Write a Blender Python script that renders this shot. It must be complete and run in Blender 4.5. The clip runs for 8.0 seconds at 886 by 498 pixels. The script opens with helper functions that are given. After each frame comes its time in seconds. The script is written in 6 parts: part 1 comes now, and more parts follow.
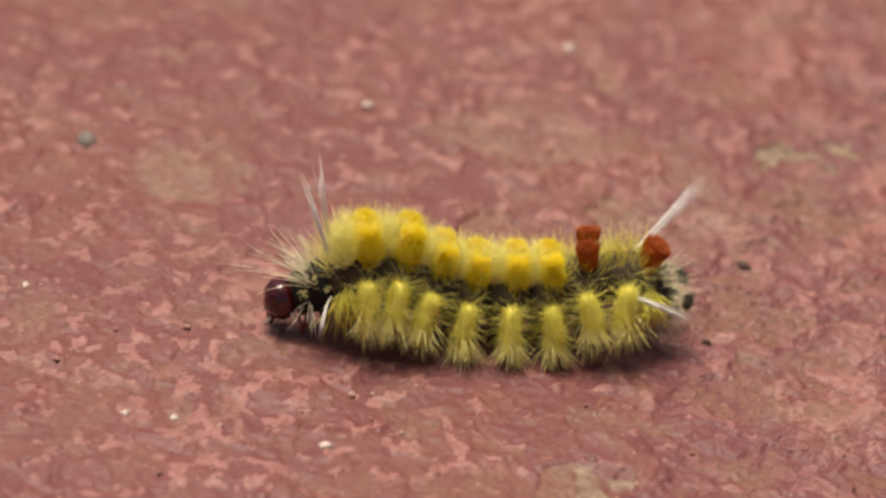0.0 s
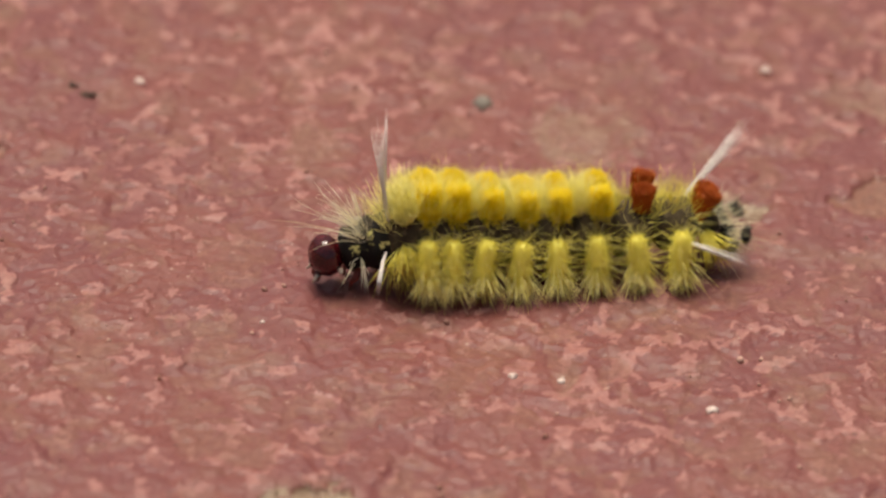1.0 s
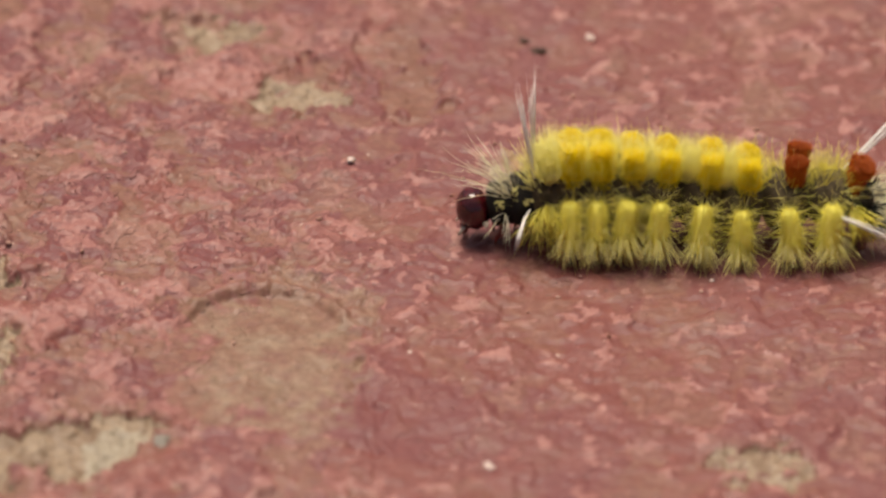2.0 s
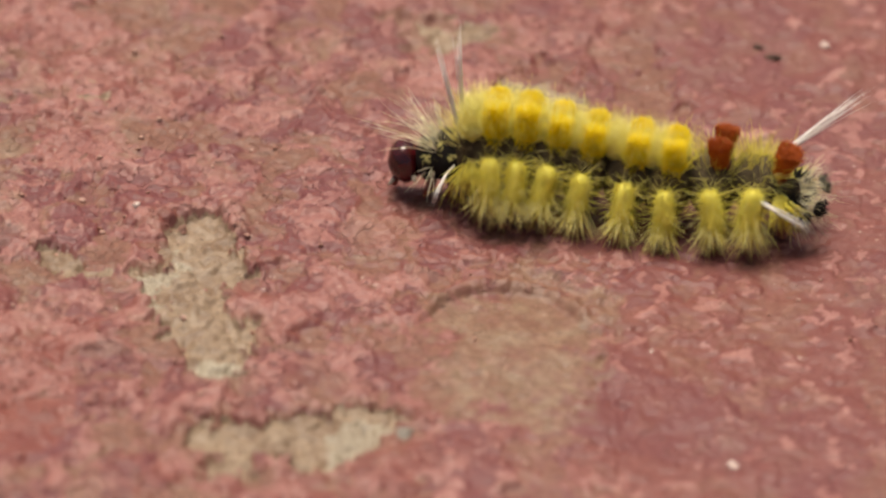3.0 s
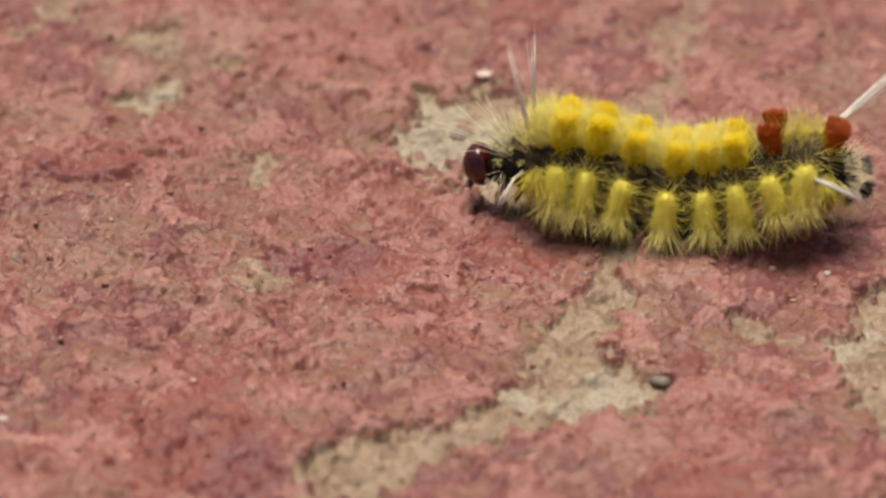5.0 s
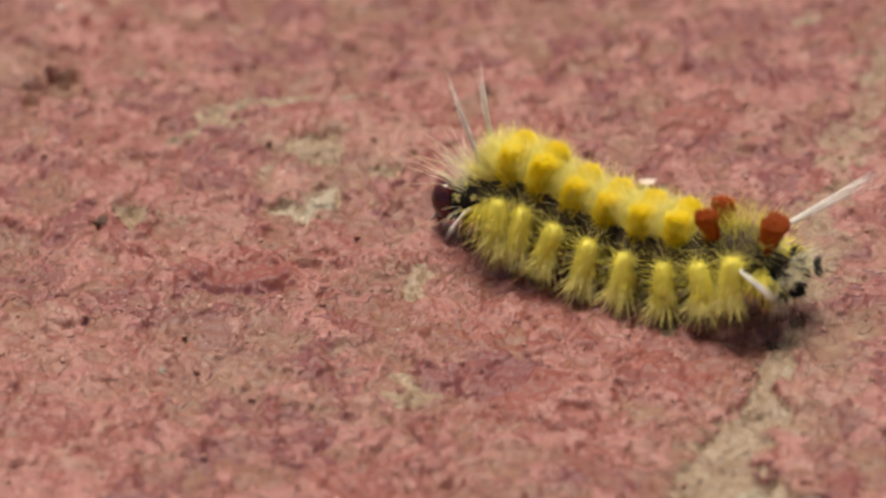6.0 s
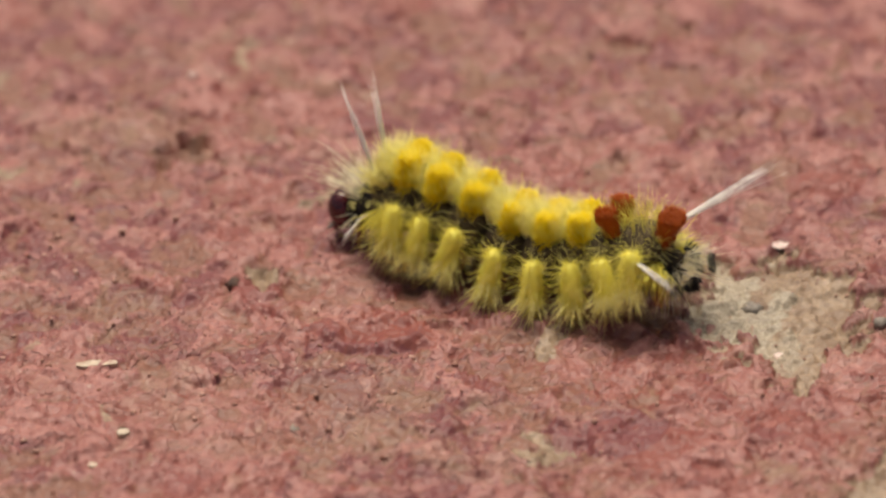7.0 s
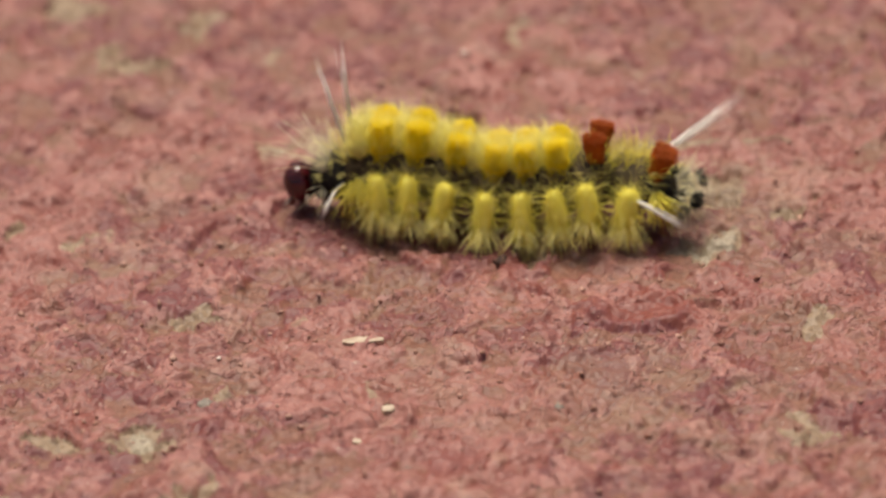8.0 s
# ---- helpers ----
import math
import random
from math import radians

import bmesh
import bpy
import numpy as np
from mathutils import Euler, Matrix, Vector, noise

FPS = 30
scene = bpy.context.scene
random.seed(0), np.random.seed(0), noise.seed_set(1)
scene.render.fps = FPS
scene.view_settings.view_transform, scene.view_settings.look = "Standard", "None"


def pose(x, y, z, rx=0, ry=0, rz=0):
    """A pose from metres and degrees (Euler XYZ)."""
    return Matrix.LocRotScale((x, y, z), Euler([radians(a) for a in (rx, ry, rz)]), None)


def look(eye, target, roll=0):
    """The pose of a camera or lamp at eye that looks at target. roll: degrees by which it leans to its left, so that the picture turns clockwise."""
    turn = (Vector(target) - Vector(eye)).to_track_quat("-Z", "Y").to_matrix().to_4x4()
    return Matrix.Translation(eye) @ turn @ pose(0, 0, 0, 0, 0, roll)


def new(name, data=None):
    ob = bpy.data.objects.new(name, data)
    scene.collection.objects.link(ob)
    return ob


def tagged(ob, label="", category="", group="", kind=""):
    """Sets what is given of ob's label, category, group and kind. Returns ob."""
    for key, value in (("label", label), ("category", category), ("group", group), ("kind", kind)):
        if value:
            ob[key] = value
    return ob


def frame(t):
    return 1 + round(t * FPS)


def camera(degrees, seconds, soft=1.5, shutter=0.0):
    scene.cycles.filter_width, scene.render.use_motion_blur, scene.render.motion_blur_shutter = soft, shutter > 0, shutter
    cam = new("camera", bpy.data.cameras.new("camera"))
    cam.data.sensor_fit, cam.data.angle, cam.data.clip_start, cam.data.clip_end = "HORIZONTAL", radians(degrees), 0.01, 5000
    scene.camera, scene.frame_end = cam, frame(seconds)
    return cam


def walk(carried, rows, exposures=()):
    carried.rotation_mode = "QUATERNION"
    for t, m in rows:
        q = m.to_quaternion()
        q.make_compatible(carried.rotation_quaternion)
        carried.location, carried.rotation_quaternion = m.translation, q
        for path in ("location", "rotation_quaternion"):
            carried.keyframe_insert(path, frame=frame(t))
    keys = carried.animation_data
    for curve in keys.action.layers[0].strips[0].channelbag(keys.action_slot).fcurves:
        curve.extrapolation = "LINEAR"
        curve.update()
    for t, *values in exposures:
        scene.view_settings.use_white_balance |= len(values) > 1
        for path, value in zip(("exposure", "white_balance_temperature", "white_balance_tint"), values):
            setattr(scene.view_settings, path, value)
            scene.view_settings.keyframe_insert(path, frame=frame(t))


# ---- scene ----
cam = camera(8.0, 8.0, soft=2.7)
MM = 0.001
PATH = [
    (0, (-0.00109, -0.37584, 0.25190), (0.02595, -0.00326, 0.00824), 6.67),
    (0.3, (0.00024, -0.37664, 0.25058), (0.01161, -0.00380, 0.00608), 5.48),
    (0.5, (0.00143, -0.37712, 0.25051), (0.00828, -0.00454, 0.00547), 5.26),
    (0.8, (0.00456, -0.37603, 0.25172), (-0.00066, -0.00512, 0.00410), 4.38),
    (1, (0.00641, -0.37592, 0.25201), (-0.00118, -0.00534, 0.00396), 4.15),
    (1.3, (-0.00241, -0.37693, 0.24911), (-0.00897, -0.00544, 0.00240), 4.43),
    (1.5, (-0.00420, -0.37663, 0.24870), (-0.01598, -0.00586, 0.00110), 4.00),
    (1.8, (-0.00072, -0.37692, 0.24955), (-0.02832, -0.00832, -0.00002), 2.99),
    (2, (0.00457, -0.37500, 0.25228), (-0.03243, -0.00929, -0.00032), 2.15),
    (2.2, (0.00152, -0.37577, 0.25110), (-0.03921, -0.01018, -0.00110), 1.99),
    (3.3, (-0.01113, -0.37899, 0.24614), (-0.05286, -0.01040, -0.00149), 3.26),
    (3.5, (-0.01434, -0.37513, 0.25166), (-0.05698, -0.00688, 0.00370), 3.29),
    (3.8, (-0.01825, -0.38076, 0.24488), (-0.06450, -0.00846, 0.00370), 2.87),
    (4, (-0.01576, -0.38145, 0.24201), (-0.07374, -0.00981, 0.00236), 2.19),
    (4.3, (-0.01324, -0.38106, 0.24262), (-0.07854, -0.01129, 0.00196), 1.63),
    (4.5, (-0.01722, -0.38233, 0.24243), (-0.08644, -0.01353, 0.00138), 1.43),
    (4.8, (-0.00908, -0.37793, 0.24467), (-0.09076, -0.01369, 0.00059), 0.47),
    (5, (-0.01564, -0.38180, 0.24259), (-0.09754, -0.01614, 0.00072), 0.51),
    (5.2, (-0.00610, -0.37828, 0.24393), (-0.10228, -0.01542, 0.00309), -0.64),
    (6.3, (-0.00578, -0.36835, 0.23990), (-0.11467, -0.00761, 0.00130), -1.61),
    (6.5, (-0.00272, -0.37022, 0.23494), (-0.11685, -0.00720, 0.00233), -1.87),
    (6.8, (-0.00300, -0.36863, 0.23734), (-0.11932, -0.00591, 0.00535), -2.03),
    (7, (-0.00662, -0.37198, 0.23575), (-0.12066, -0.00708, 0.00605), -1.75),
    (7.2, (-0.01496, -0.37508, 0.23483), (-0.12580, -0.00879, 0.00579), -1.35),
    (7.5, (-0.00125, -0.36941, 0.23588), (-0.12957, -0.00976, 0.00544), -2.79),
    (7.7, (-0.00823, -0.37242, 0.23647), (-0.13274, -0.01165, 0.00570), -2.36),
    (8, (-0.00296, -0.37075, 0.23482), (-0.13846, -0.01323, 0.00518), -3.17),
]
walk(cam, [(t, look(eye, target, roll)) for t, eye, target, roll in PATH],
     exposures=[(0.0, -0.22, 7200, 13), (8.0, -0.22, 7200, 13)])
cam.data.dof.use_dof = True
cam.data.dof.focus_distance = 0.446
cam.data.dof.aperture_fstop = 27

# ---- daylight: a bright overcast sky ----
world = bpy.data.worlds.new("overcast_sky")
scene.world = world
world.use_nodes = True
wt = world.node_tree
sky = wt.nodes.new("ShaderNodeTexSky")
sky.sky_type = 'NISHITA'
sky.sun_disc = False
sky.sun_elevation = radians(73.5)
sky.sun_rotation = radians(-28)
sky.air_density = 1.0
sky.dust_density = 6.0
sky.ozone_density = 0.6
wt.links.new(sky.outputs[0], wt.nodes["Background"].inputs[0])
wt.nodes["Background"].inputs[1].default_value = 0.085

sun_data = bpy.data.lights.new("sun", 'SUN')
sun_data.energy = 4.0
sun_data.angle = radians(30)
sun_data.color = (1.0, 0.96, 0.9)
sun = new("sun", sun_data)
sun.matrix_world = look((-0.14, 0.26, 1.0), (0, 0, 0))


# ---- materials ----
def material(name, rough=0.6, metal=0.0, spec=0.4):
    m = bpy.data.materials.new(name)
    m.use_nodes = True
    t = m.node_tree
    b = t.nodes["Principled BSDF"]
    b.inputs["Roughness"].default_value = rough
    b.inputs["Metallic"].default_value = metal
    b.inputs["Specular IOR Level"].default_value = spec
    return m, t, b


def add(t, kind, **values):
    n = t.nodes.new(kind)
    for key, value in values.items():
        n.inputs[key.replace("_", " ")].default_value = value
    return n


def mixed(t, fac, a, b):
    """A colour mix; fac, a and b are sockets or values."""
    n = t.nodes.new("ShaderNodeMix")
    n.data_type = 'RGBA'
    for i, v in ((0, fac), (6, a), (7, b)):
        if hasattr(v, "is_output"):
            t.links.new(v, n.inputs[i])
        elif i == 0:
            n.inputs[0].default_value = v
        else:
            n.inputs[i].default_value = (*v, 1)
    return n.outputs[2]


def calc(t, op, a, b=0.0, c=0.0):
    n = t.nodes.new("ShaderNodeMath")
    n.operation = op
    for i, v in enumerate((a, b, c)):
        if hasattr(v, "is_output"):
            t.links.new(v, n.inputs[i])
        else:
            n.inputs[i].default_value = v
    return n.outputs[0]


def step(t, v, low, high):
    n = t.nodes.new("ShaderNodeMapRange")
    n.interpolation_type = 'SMOOTHSTEP'
    t.links.new(v, n.inputs[0])
    n.inputs[1].default_value, n.inputs[2].default_value = low, high
    return n.outputs[0]


def noised(t, co, scale, detail=4.0, rough=0.6, warp=0.0):
    n = t.nodes.new("ShaderNodeTexNoise")
    n.inputs["Scale"].default_value = scale
    n.inputs["Detail"].default_value = detail
    n.inputs["Roughness"].default_value = rough
    n.inputs["Distortion"].default_value = warp
    t.links.new(co, n.inputs["Vector"])
    return n.outputs[0]


def ground_material():
    m, t, b = material("worn_red_floor_paint", 0.62, 0, 0.44)
    co = t.nodes.new("ShaderNodeTexCoord").outputs["Object"]

    def attribute(name):
        n = t.nodes.new("ShaderNodeAttribute")
        n.attribute_name = name
        return n.outputs["Fac"]

    fine, mid, speck = noised(t, co, 1500, 4, 0.65), noised(t, co, 420, 4, 0.6, 0.6), noised(t, co, 3600, 2, 0.6)
    jitter = calc(t, 'MULTIPLY_ADD', fine, 0.55, -0.275)
    red = mixed(t, step(t, mid, 0.35, 0.68), (0.195, 0.050, 0.038), (0.245, 0.074, 0.055))
    red = mixed(t, calc(t, 'MULTIPLY', step(t, noised(t, co, 150, 3), 0.5, 0.72), 0.55), red, (0.200, 0.060, 0.058))
    # the paint is less dusty and deeper in colour where it has stayed smooth
    sound = calc(t, 'MULTIPLY_ADD', attribute("grain"), -1.2, 1.2)
    red = mixed(t, sound, red, (0.172, 0.052, 0.044))
    # there it is clouded with olive-brown dust and with a purer mauve-red
    dust = step(t, noised(t, co, 210, 5, 0.65, 0.7), 0.47, 0.64)
    red = mixed(t, calc(t, 'MULTIPLY', calc(t, 'MULTIPLY', dust, sound), 0.6), red, (0.185, 0.082, 0.053))
    mauve = step(t, noised(t, co, 165, 5, 0.65, 0.7), 0.47, 0.36)
    red = mixed(t, calc(t, 'MULTIPLY', calc(t, 'MULTIPLY', mauve, sound), 0.6), red, (0.185, 0.047, 0.050))
    tone = attribute("tone")
    red = mixed(t, calc(t, 'MULTIPLY', step(t, tone, 0.55, 0.95), 0.75), red, (0.160, 0.046, 0.050))
    pink = mixed(t, step(t, fine, 0.35, 0.7), (0.300, 0.122, 0.103), (0.400, 0.184, 0.154))
    brown = mixed(t, step(t, fine, 0.35, 0.7), (0.180, 0.074, 0.048), (0.255, 0.115, 0.076))
    tan = mixed(t, step(t, fine, 0.3, 0.7), (0.225, 0.155, 0.098), (0.355, 0.262, 0.175))
    red = mixed(t, calc(t, 'MULTIPLY', step(t, noised(t, co, 14, 5, 0.7), 0.45, 0.7), 0.3), red, (0.205, 0.062, 0.060))
    grey = mixed(t, step(t, speck, 0.35, 0.65), (0.26, 0.22, 0.155), (0.44, 0.39, 0.29))
    pale = step(t, calc(t, 'ADD', attribute("pale"), jitter), 0.25, 0.95)
    tan = mixed(t, calc(t, 'MULTIPLY', step(t, noised(t, co, 330, 4, 0.6, 0.4), 0.42, 0.66), 0.75), tan, (0.185, 0.112, 0.066))
    concrete = mixed(t, pale, tan, grey)
    col = mixed(t, step(t, calc(t, 'ADD', calc(t, 'MULTIPLY_ADD', tone, -0.3, attribute("pink")), calc(t, 'ADD', calc(t, 'MULTIPLY_ADD', mid, 0.4, -0.2), calc(t, 'MULTIPLY_ADD', jitter, 0.6, 0.1))), 0.22, 0.62), red,
                mixed(t, calc(t, 'MULTIPLY', step(t, noised(t, co, 120, 4, 0.6), 0.58, 0.4), 0.3), pink, red))
    # small loose chips of the top coat, with sharp edges
    grainy = noised(t, co, 480, 4, 0.55, 0.5)
    chip = step(t, grainy, 0.53, 0.56)
    col = mixed(t, calc(t, 'MULTIPLY', chip, calc(t, 'MULTIPLY', attribute("crumb"), 0.55)), col, pink)
    col = mixed(t, step(t, calc(t, 'ADD', calc(t, 'ADD', attribute("brown"), jitter), calc(t, 'MULTIPLY', calc(t, 'MULTIPLY', chip, attribute("crumb")), -0.25)), 0.2, 0.85), col, brown)
    cleft = step(t, calc(t, 'ABSOLUTE', calc(t, 'ADD', noised(t, co, 300, 4, 0.6, 0.8), -0.5)), 0.02, 0.0)
    col = mixed(t, calc(t, 'MULTIPLY', cleft, calc(t, 'MULTIPLY', attribute("crumb"), 0.2)), col, (0.09, 0.035, 0.026))
    col = mixed(t, step(t, calc(t, 'ADD', attribute("bare"), calc(t, 'ADD', jitter, calc(t, 'MULTIPLY_ADD', mid, 0.5, -0.25))), 0.36, 0.68), col, concrete)
    col = mixed(t, calc(t, 'MULTIPLY', attribute("veil"), step(t, mid, 0.2, 0.7)), col, tan)
    # pinholes, only their dark inner shade put into the colour, and tiny grains of grit
    col = mixed(t, calc(t, 'MULTIPLY', step(t, noised(t, co, 1250, 3, 0.5), 0.31, 0.27), 0.6), col, (0.075, 0.035, 0.027))
    col = mixed(t, calc(t, 'MULTIPLY', step(t, noised(t, co, 1700, 3, 0.5), 0.69, 0.74), 0.7), col, (0.48, 0.33, 0.27))
    # the shade inside pores and holes is put into the colour
    pit_shade = calc(t, 'MULTIPLY', step(t, calc(t, 'ADD', attribute("pit"), calc(t, 'MULTIPLY', jitter, 0.6)), 0.35, 0.8), 0.65)
    col = mixed(t, pit_shade, col, (0.06, 0.036, 0.026))
    t.links.new(col, b.inputs["Base Color"])
    r = calc(t, 'MULTIPLY_ADD', speck, 0.35, 0.36)
    t.links.new(r, b.inputs["Roughness"])
    bump = add(t, "ShaderNodeBump", Strength=1.0, Distance=0.0001)
    h = calc(t, 'ADD', calc(t, 'MULTIPLY', fine, 0.8), calc(t, 'MULTIPLY', speck, 0.25))
    h = calc(t, 'MULTIPLY', h, attribute("grain"))
    h = calc(t, 'ADD', h, calc(t, 'MULTIPLY', calc(t, 'MULTIPLY', chip, attribute("crumb")), 1.0))
    t.links.new(h, bump.inputs["Height"])
    t.links.new(bump.outputs[0], b.inputs["Normal"])
    return m


def hair_material(name, root, tip, rough=0.5, through_light=0.06, spec=0.2, fuzz=0.8):
    """Fine hair: each strand a little different in colour; light shines through it and catches on its outline (fuzz)."""
    m, t, b = material(name, rough, 0, spec)
    b.inputs["Sheen Weight"].default_value = fuzz
    b.inputs["Sheen Roughness"].default_value = 0.5
    b.inputs["Sheen Tint"].default_value = (*tip, 1)
    isl = t.nodes.new("ShaderNodeNewGeometry").outputs["Random Per Island"]
    co = t.nodes.new("ShaderNodeTexCoord").outputs["Object"]
    col = mixed(t, isl, root, tip)
    grain = noised(t, co, 3200, 3, 0.6)
    col = mixed(t, calc(t, 'MULTIPLY', step(t, grain, 0.45, 0.7), 0.12), col, tuple(0.6 * v for v in root))
    t.links.new(col, b.inputs["Base Color"])
    lit = t.nodes.new("ShaderNodeBsdfTranslucent")
    t.links.new(col, lit.inputs["Color"])
    both = t.nodes.new("ShaderNodeMixShader")
    both.inputs[0].default_value = through_light
    t.links.new(b.outputs[0], both.inputs[1])
    t.links.new(lit.outputs[0], both.inputs[2])
    t.links.new(both.outputs[0], t.nodes["Material Output"].inputs["Surface"])
    return m


def speckled(name, a, b_col, scale, rough=0.6, low=0.4, high=0.62, spec=0.4, bump=0.0):
    m, t, b = material(name, rough, 0, spec)
    co = t.nodes.new("ShaderNodeTexCoord").outputs["Object"]
    n = noised(t, co, scale, 4, 0.6, 0.4)
    t.links.new(mixed(t, step(t, n, low, high), a, b_col), b.inputs["Base Color"])
    if bump:
        bp = add(t, "ShaderNodeBump", Strength=0.8, Distance=bump)
        t.links.new(noised(t, co, scale * 3, 3), bp.inputs["Height"])
        t.links.new(bp.outputs[0], b.inputs["Normal"])
    return m


GROUND = ground_material()
GOLD = hair_material("golden_yellow_hair", (0.98, 0.70, 0.008), (0.99, 0.82, 0.03))
LEMON = hair_material("lemon_yellow_hair", (0.98, 0.86, 0.08), (0.99, 0.92, 0.24))
STRAW = hair_material("straw_hair", (0.97, 0.86, 0.22), (0.98, 0.92, 0.42))
CREAM = hair_material("cream_hair", (0.95, 0.88, 0.50), (0.97, 0.93, 0.72))
WHITE = hair_material("white_hair", (0.95, 0.90, 0.80), (0.97, 0.95, 0.90), through_light=0.0)
RUST = hair_material("rust_brown_hair", (0.30, 0.048, 0.004), (0.48, 0.10, 0.007), through_light=0.1, fuzz=0.2)
BLACK = hair_material("black_hair", (0.010, 0.009, 0.009), (0.028, 0.024, 0.02), through_light=0.0, fuzz=0.0)
SKIN = speckled("dark_velvety_skin", (0.065, 0.05, 0.031), (0.17, 0.135, 0.078), 1300, 0.85, 0.42, 0.7, 0.04, 0.00008)
NECK = speckled("black_skin_with_pale_marks", (0.016, 0.014, 0.012), (0.55, 0.5, 0.18), 900, 0.8, 0.6, 0.66, 0.12, 0.00004)
HEAD = speckled("glossy_maroon_head", (0.085, 0.006, 0.009), (0.04, 0.004, 0.005), 700, 0.1, 0.4, 0.6, 0.7)
LEG = speckled("reddish_leg", (0.25, 0.06, 0.04), (0.12, 0.03, 0.025), 1500, 0.4)
PROLEG = speckled("pinkish_proleg", (0.38, 0.16, 0.11), (0.25, 0.12, 0.08), 1500, 0.5)
PALE = speckled("pale_mouthpart", (0.55, 0.5, 0.4), (0.4, 0.33, 0.25), 2500, 0.4)
STONE_GREY = speckled("grey_stone", (0.19, 0.165, 0.135), (0.29, 0.255, 0.21), 1200, 0.6, bump=0.00008)
STONE_WHITE = speckled("white_grit", (0.72, 0.6, 0.52), (0.55, 0.38, 0.33), 1800, 0.35, bump=0.00005)
STONE_DARK = speckled("dark_soil", (0.06, 0.035, 0.026), (0.14, 0.08, 0.055), 1500, 0.8, bump=0.0001)
CHIP = speckled("off_white_flake", (0.56, 0.47, 0.35), (0.42, 0.31, 0.22), 900, 0.6, bump=0.00005)
SAND = hair_material("mixed_sand", (0.27, 0.12, 0.085), (0.55, 0.34, 0.27), 0.6, 0.0, fuzz=0.0)


# ---- ground ----
def lattice(seed):
    r = np.random.RandomState(seed)
    a = r.rand(256, 256) * 2 * np.pi
    return np.cos(a), np.sin(a)


def perlin(x, y, seed):
    """Gradient noise of period 256, about -0.7 to 0.7."""
    gx, gy = lattice(seed)
    xi, yi = np.floor(x), np.floor(y)
    fx, fy = x - xi, y - yi
    u, v = fx ** 3 * (fx * (fx * 6 - 15) + 10), fy ** 3 * (fy * (fy * 6 - 15) + 10)
    xi, yi = xi.astype(int), yi.astype(int)

    def corner(dx, dy):
        i, j = (xi + dx) & 255, (yi + dy) & 255
        return gx[i, j] * (fx - dx) + gy[i, j] * (fy - dy)

    low = corner(0, 0) + u * (corner(1, 0) - corner(0, 0))
    high = corner(0, 1) + u * (corner(1, 1) - corner(0, 1))
    return low + v * (high - low)


def fbm(x, y, size, seed, octaves=4, gain=0.55):
    total, amp = 0, 1.0
    for k in range(octaves):
        total = total + amp * perlin(x / size + 17.3 * k, y / size - 9.1 * k, seed + k)
        size, amp = size * 0.5, amp * gain
    return total


def smooth(v, low, high):
    s = np.clip((v - low) / (high - low), 0, 1)
    return s * s * (3 - 2 * s)


PATCHES = []


def patch(kind, x, y, rx, ry, turn=0, depth=0.35, strength=1.0):
    """A place, in millimetres, where the paint is gone (bare, pale) or worn brown."""
    PATCHES.append((kind, x, y, rx, ry, radians(turn), depth, strength))


def streak(kind, points, depth=0.4, strength=1.0):
    """A band of patches through (x, y, half width) points."""
    for (x0, y0, w0), (x1, y1, w1) in zip(points, points[1:]):
        steps = max(1, int(math.hypot(x1 - x0, y1 - y0) / 2.2))
        for k in range(steps):
            f = k / steps
            w = w0 + (w1 - w0) * f
            patch(kind, x0 + (x1 - x0) * f, y0 + (y1 - y0) * f, w, w * 1.15, 0, depth, strength)


# the pitted light patch
patch("bare", -98.4, 1.2, 6.6, 6.2, 0, 0.5, 1)
patch("bare", -96.0, -2.6, 4.4, 5.6, 12, 0.5, 1)
patch("pale", -101.6, -0.6, 2.8, 6.6, 0, 0, 1)
patch("pale", -97.6, -4.6, 2.4, 2.4, 0, 0, 0.7)
patch("bare", -94.0, -8.0, 1.3, 2.6, 0, 0.3, 0.8)
# the long tan streak along the broken edge
streak("bare", ((-85.6, -7.0, 1.1), (-85.8, -14.3, 1.6), (-86.2, -19.5, 2.3), (-86.6, -25.0, 2.8), (-86.2, -30.5, 3.2)), 0.55, 1.0)
streak("bare", ((-86.2, -30.5, 3.2), (-82.6, -29.6, 3.4), (-79.4, -27.6, 2.4)), 0.55, 1.0)
streak("bare", ((-87.6, -33.0, 2.2), (-92.2, -38.0, 2.3), (-97.0, -42.2, 2.8), (-101.5, -45.5, 3.2)), 0.5, 1.0)
streak("pale", ((-87.8, -30.8, 1.4), (-84.4, -32.0, 1.8), (-81.2, -27.2, 2.6)), 0, 1.0)
streak("pale", ((-85.0, -12.0, 0.7), (-85.6, -20.0, 0.9)), 0, 0.6)
streak("brown", ((-88.2, -19.0, 1.6), (-90.4, -25.0, 2.6), (-91.2, -31.0, 2.4)), 0.35, 1.0)
streak("veil", ((-82.6, -6.0, 2.6), (-82.2, -14.0, 2.6), (-83.2, -21.0, 2.0)), 0, 0.6)
streak("veil", ((-88.0, 32.0, 1.3), (-87.2, 20.0, 1.5), (-86.4, 8.0, 1.7), (-85.8, -4.0, 2.4)), 0.1, 1.0)
patch("brown", -87.6, -11.3, 2.20, 2.94, 0, 0.4, 1)
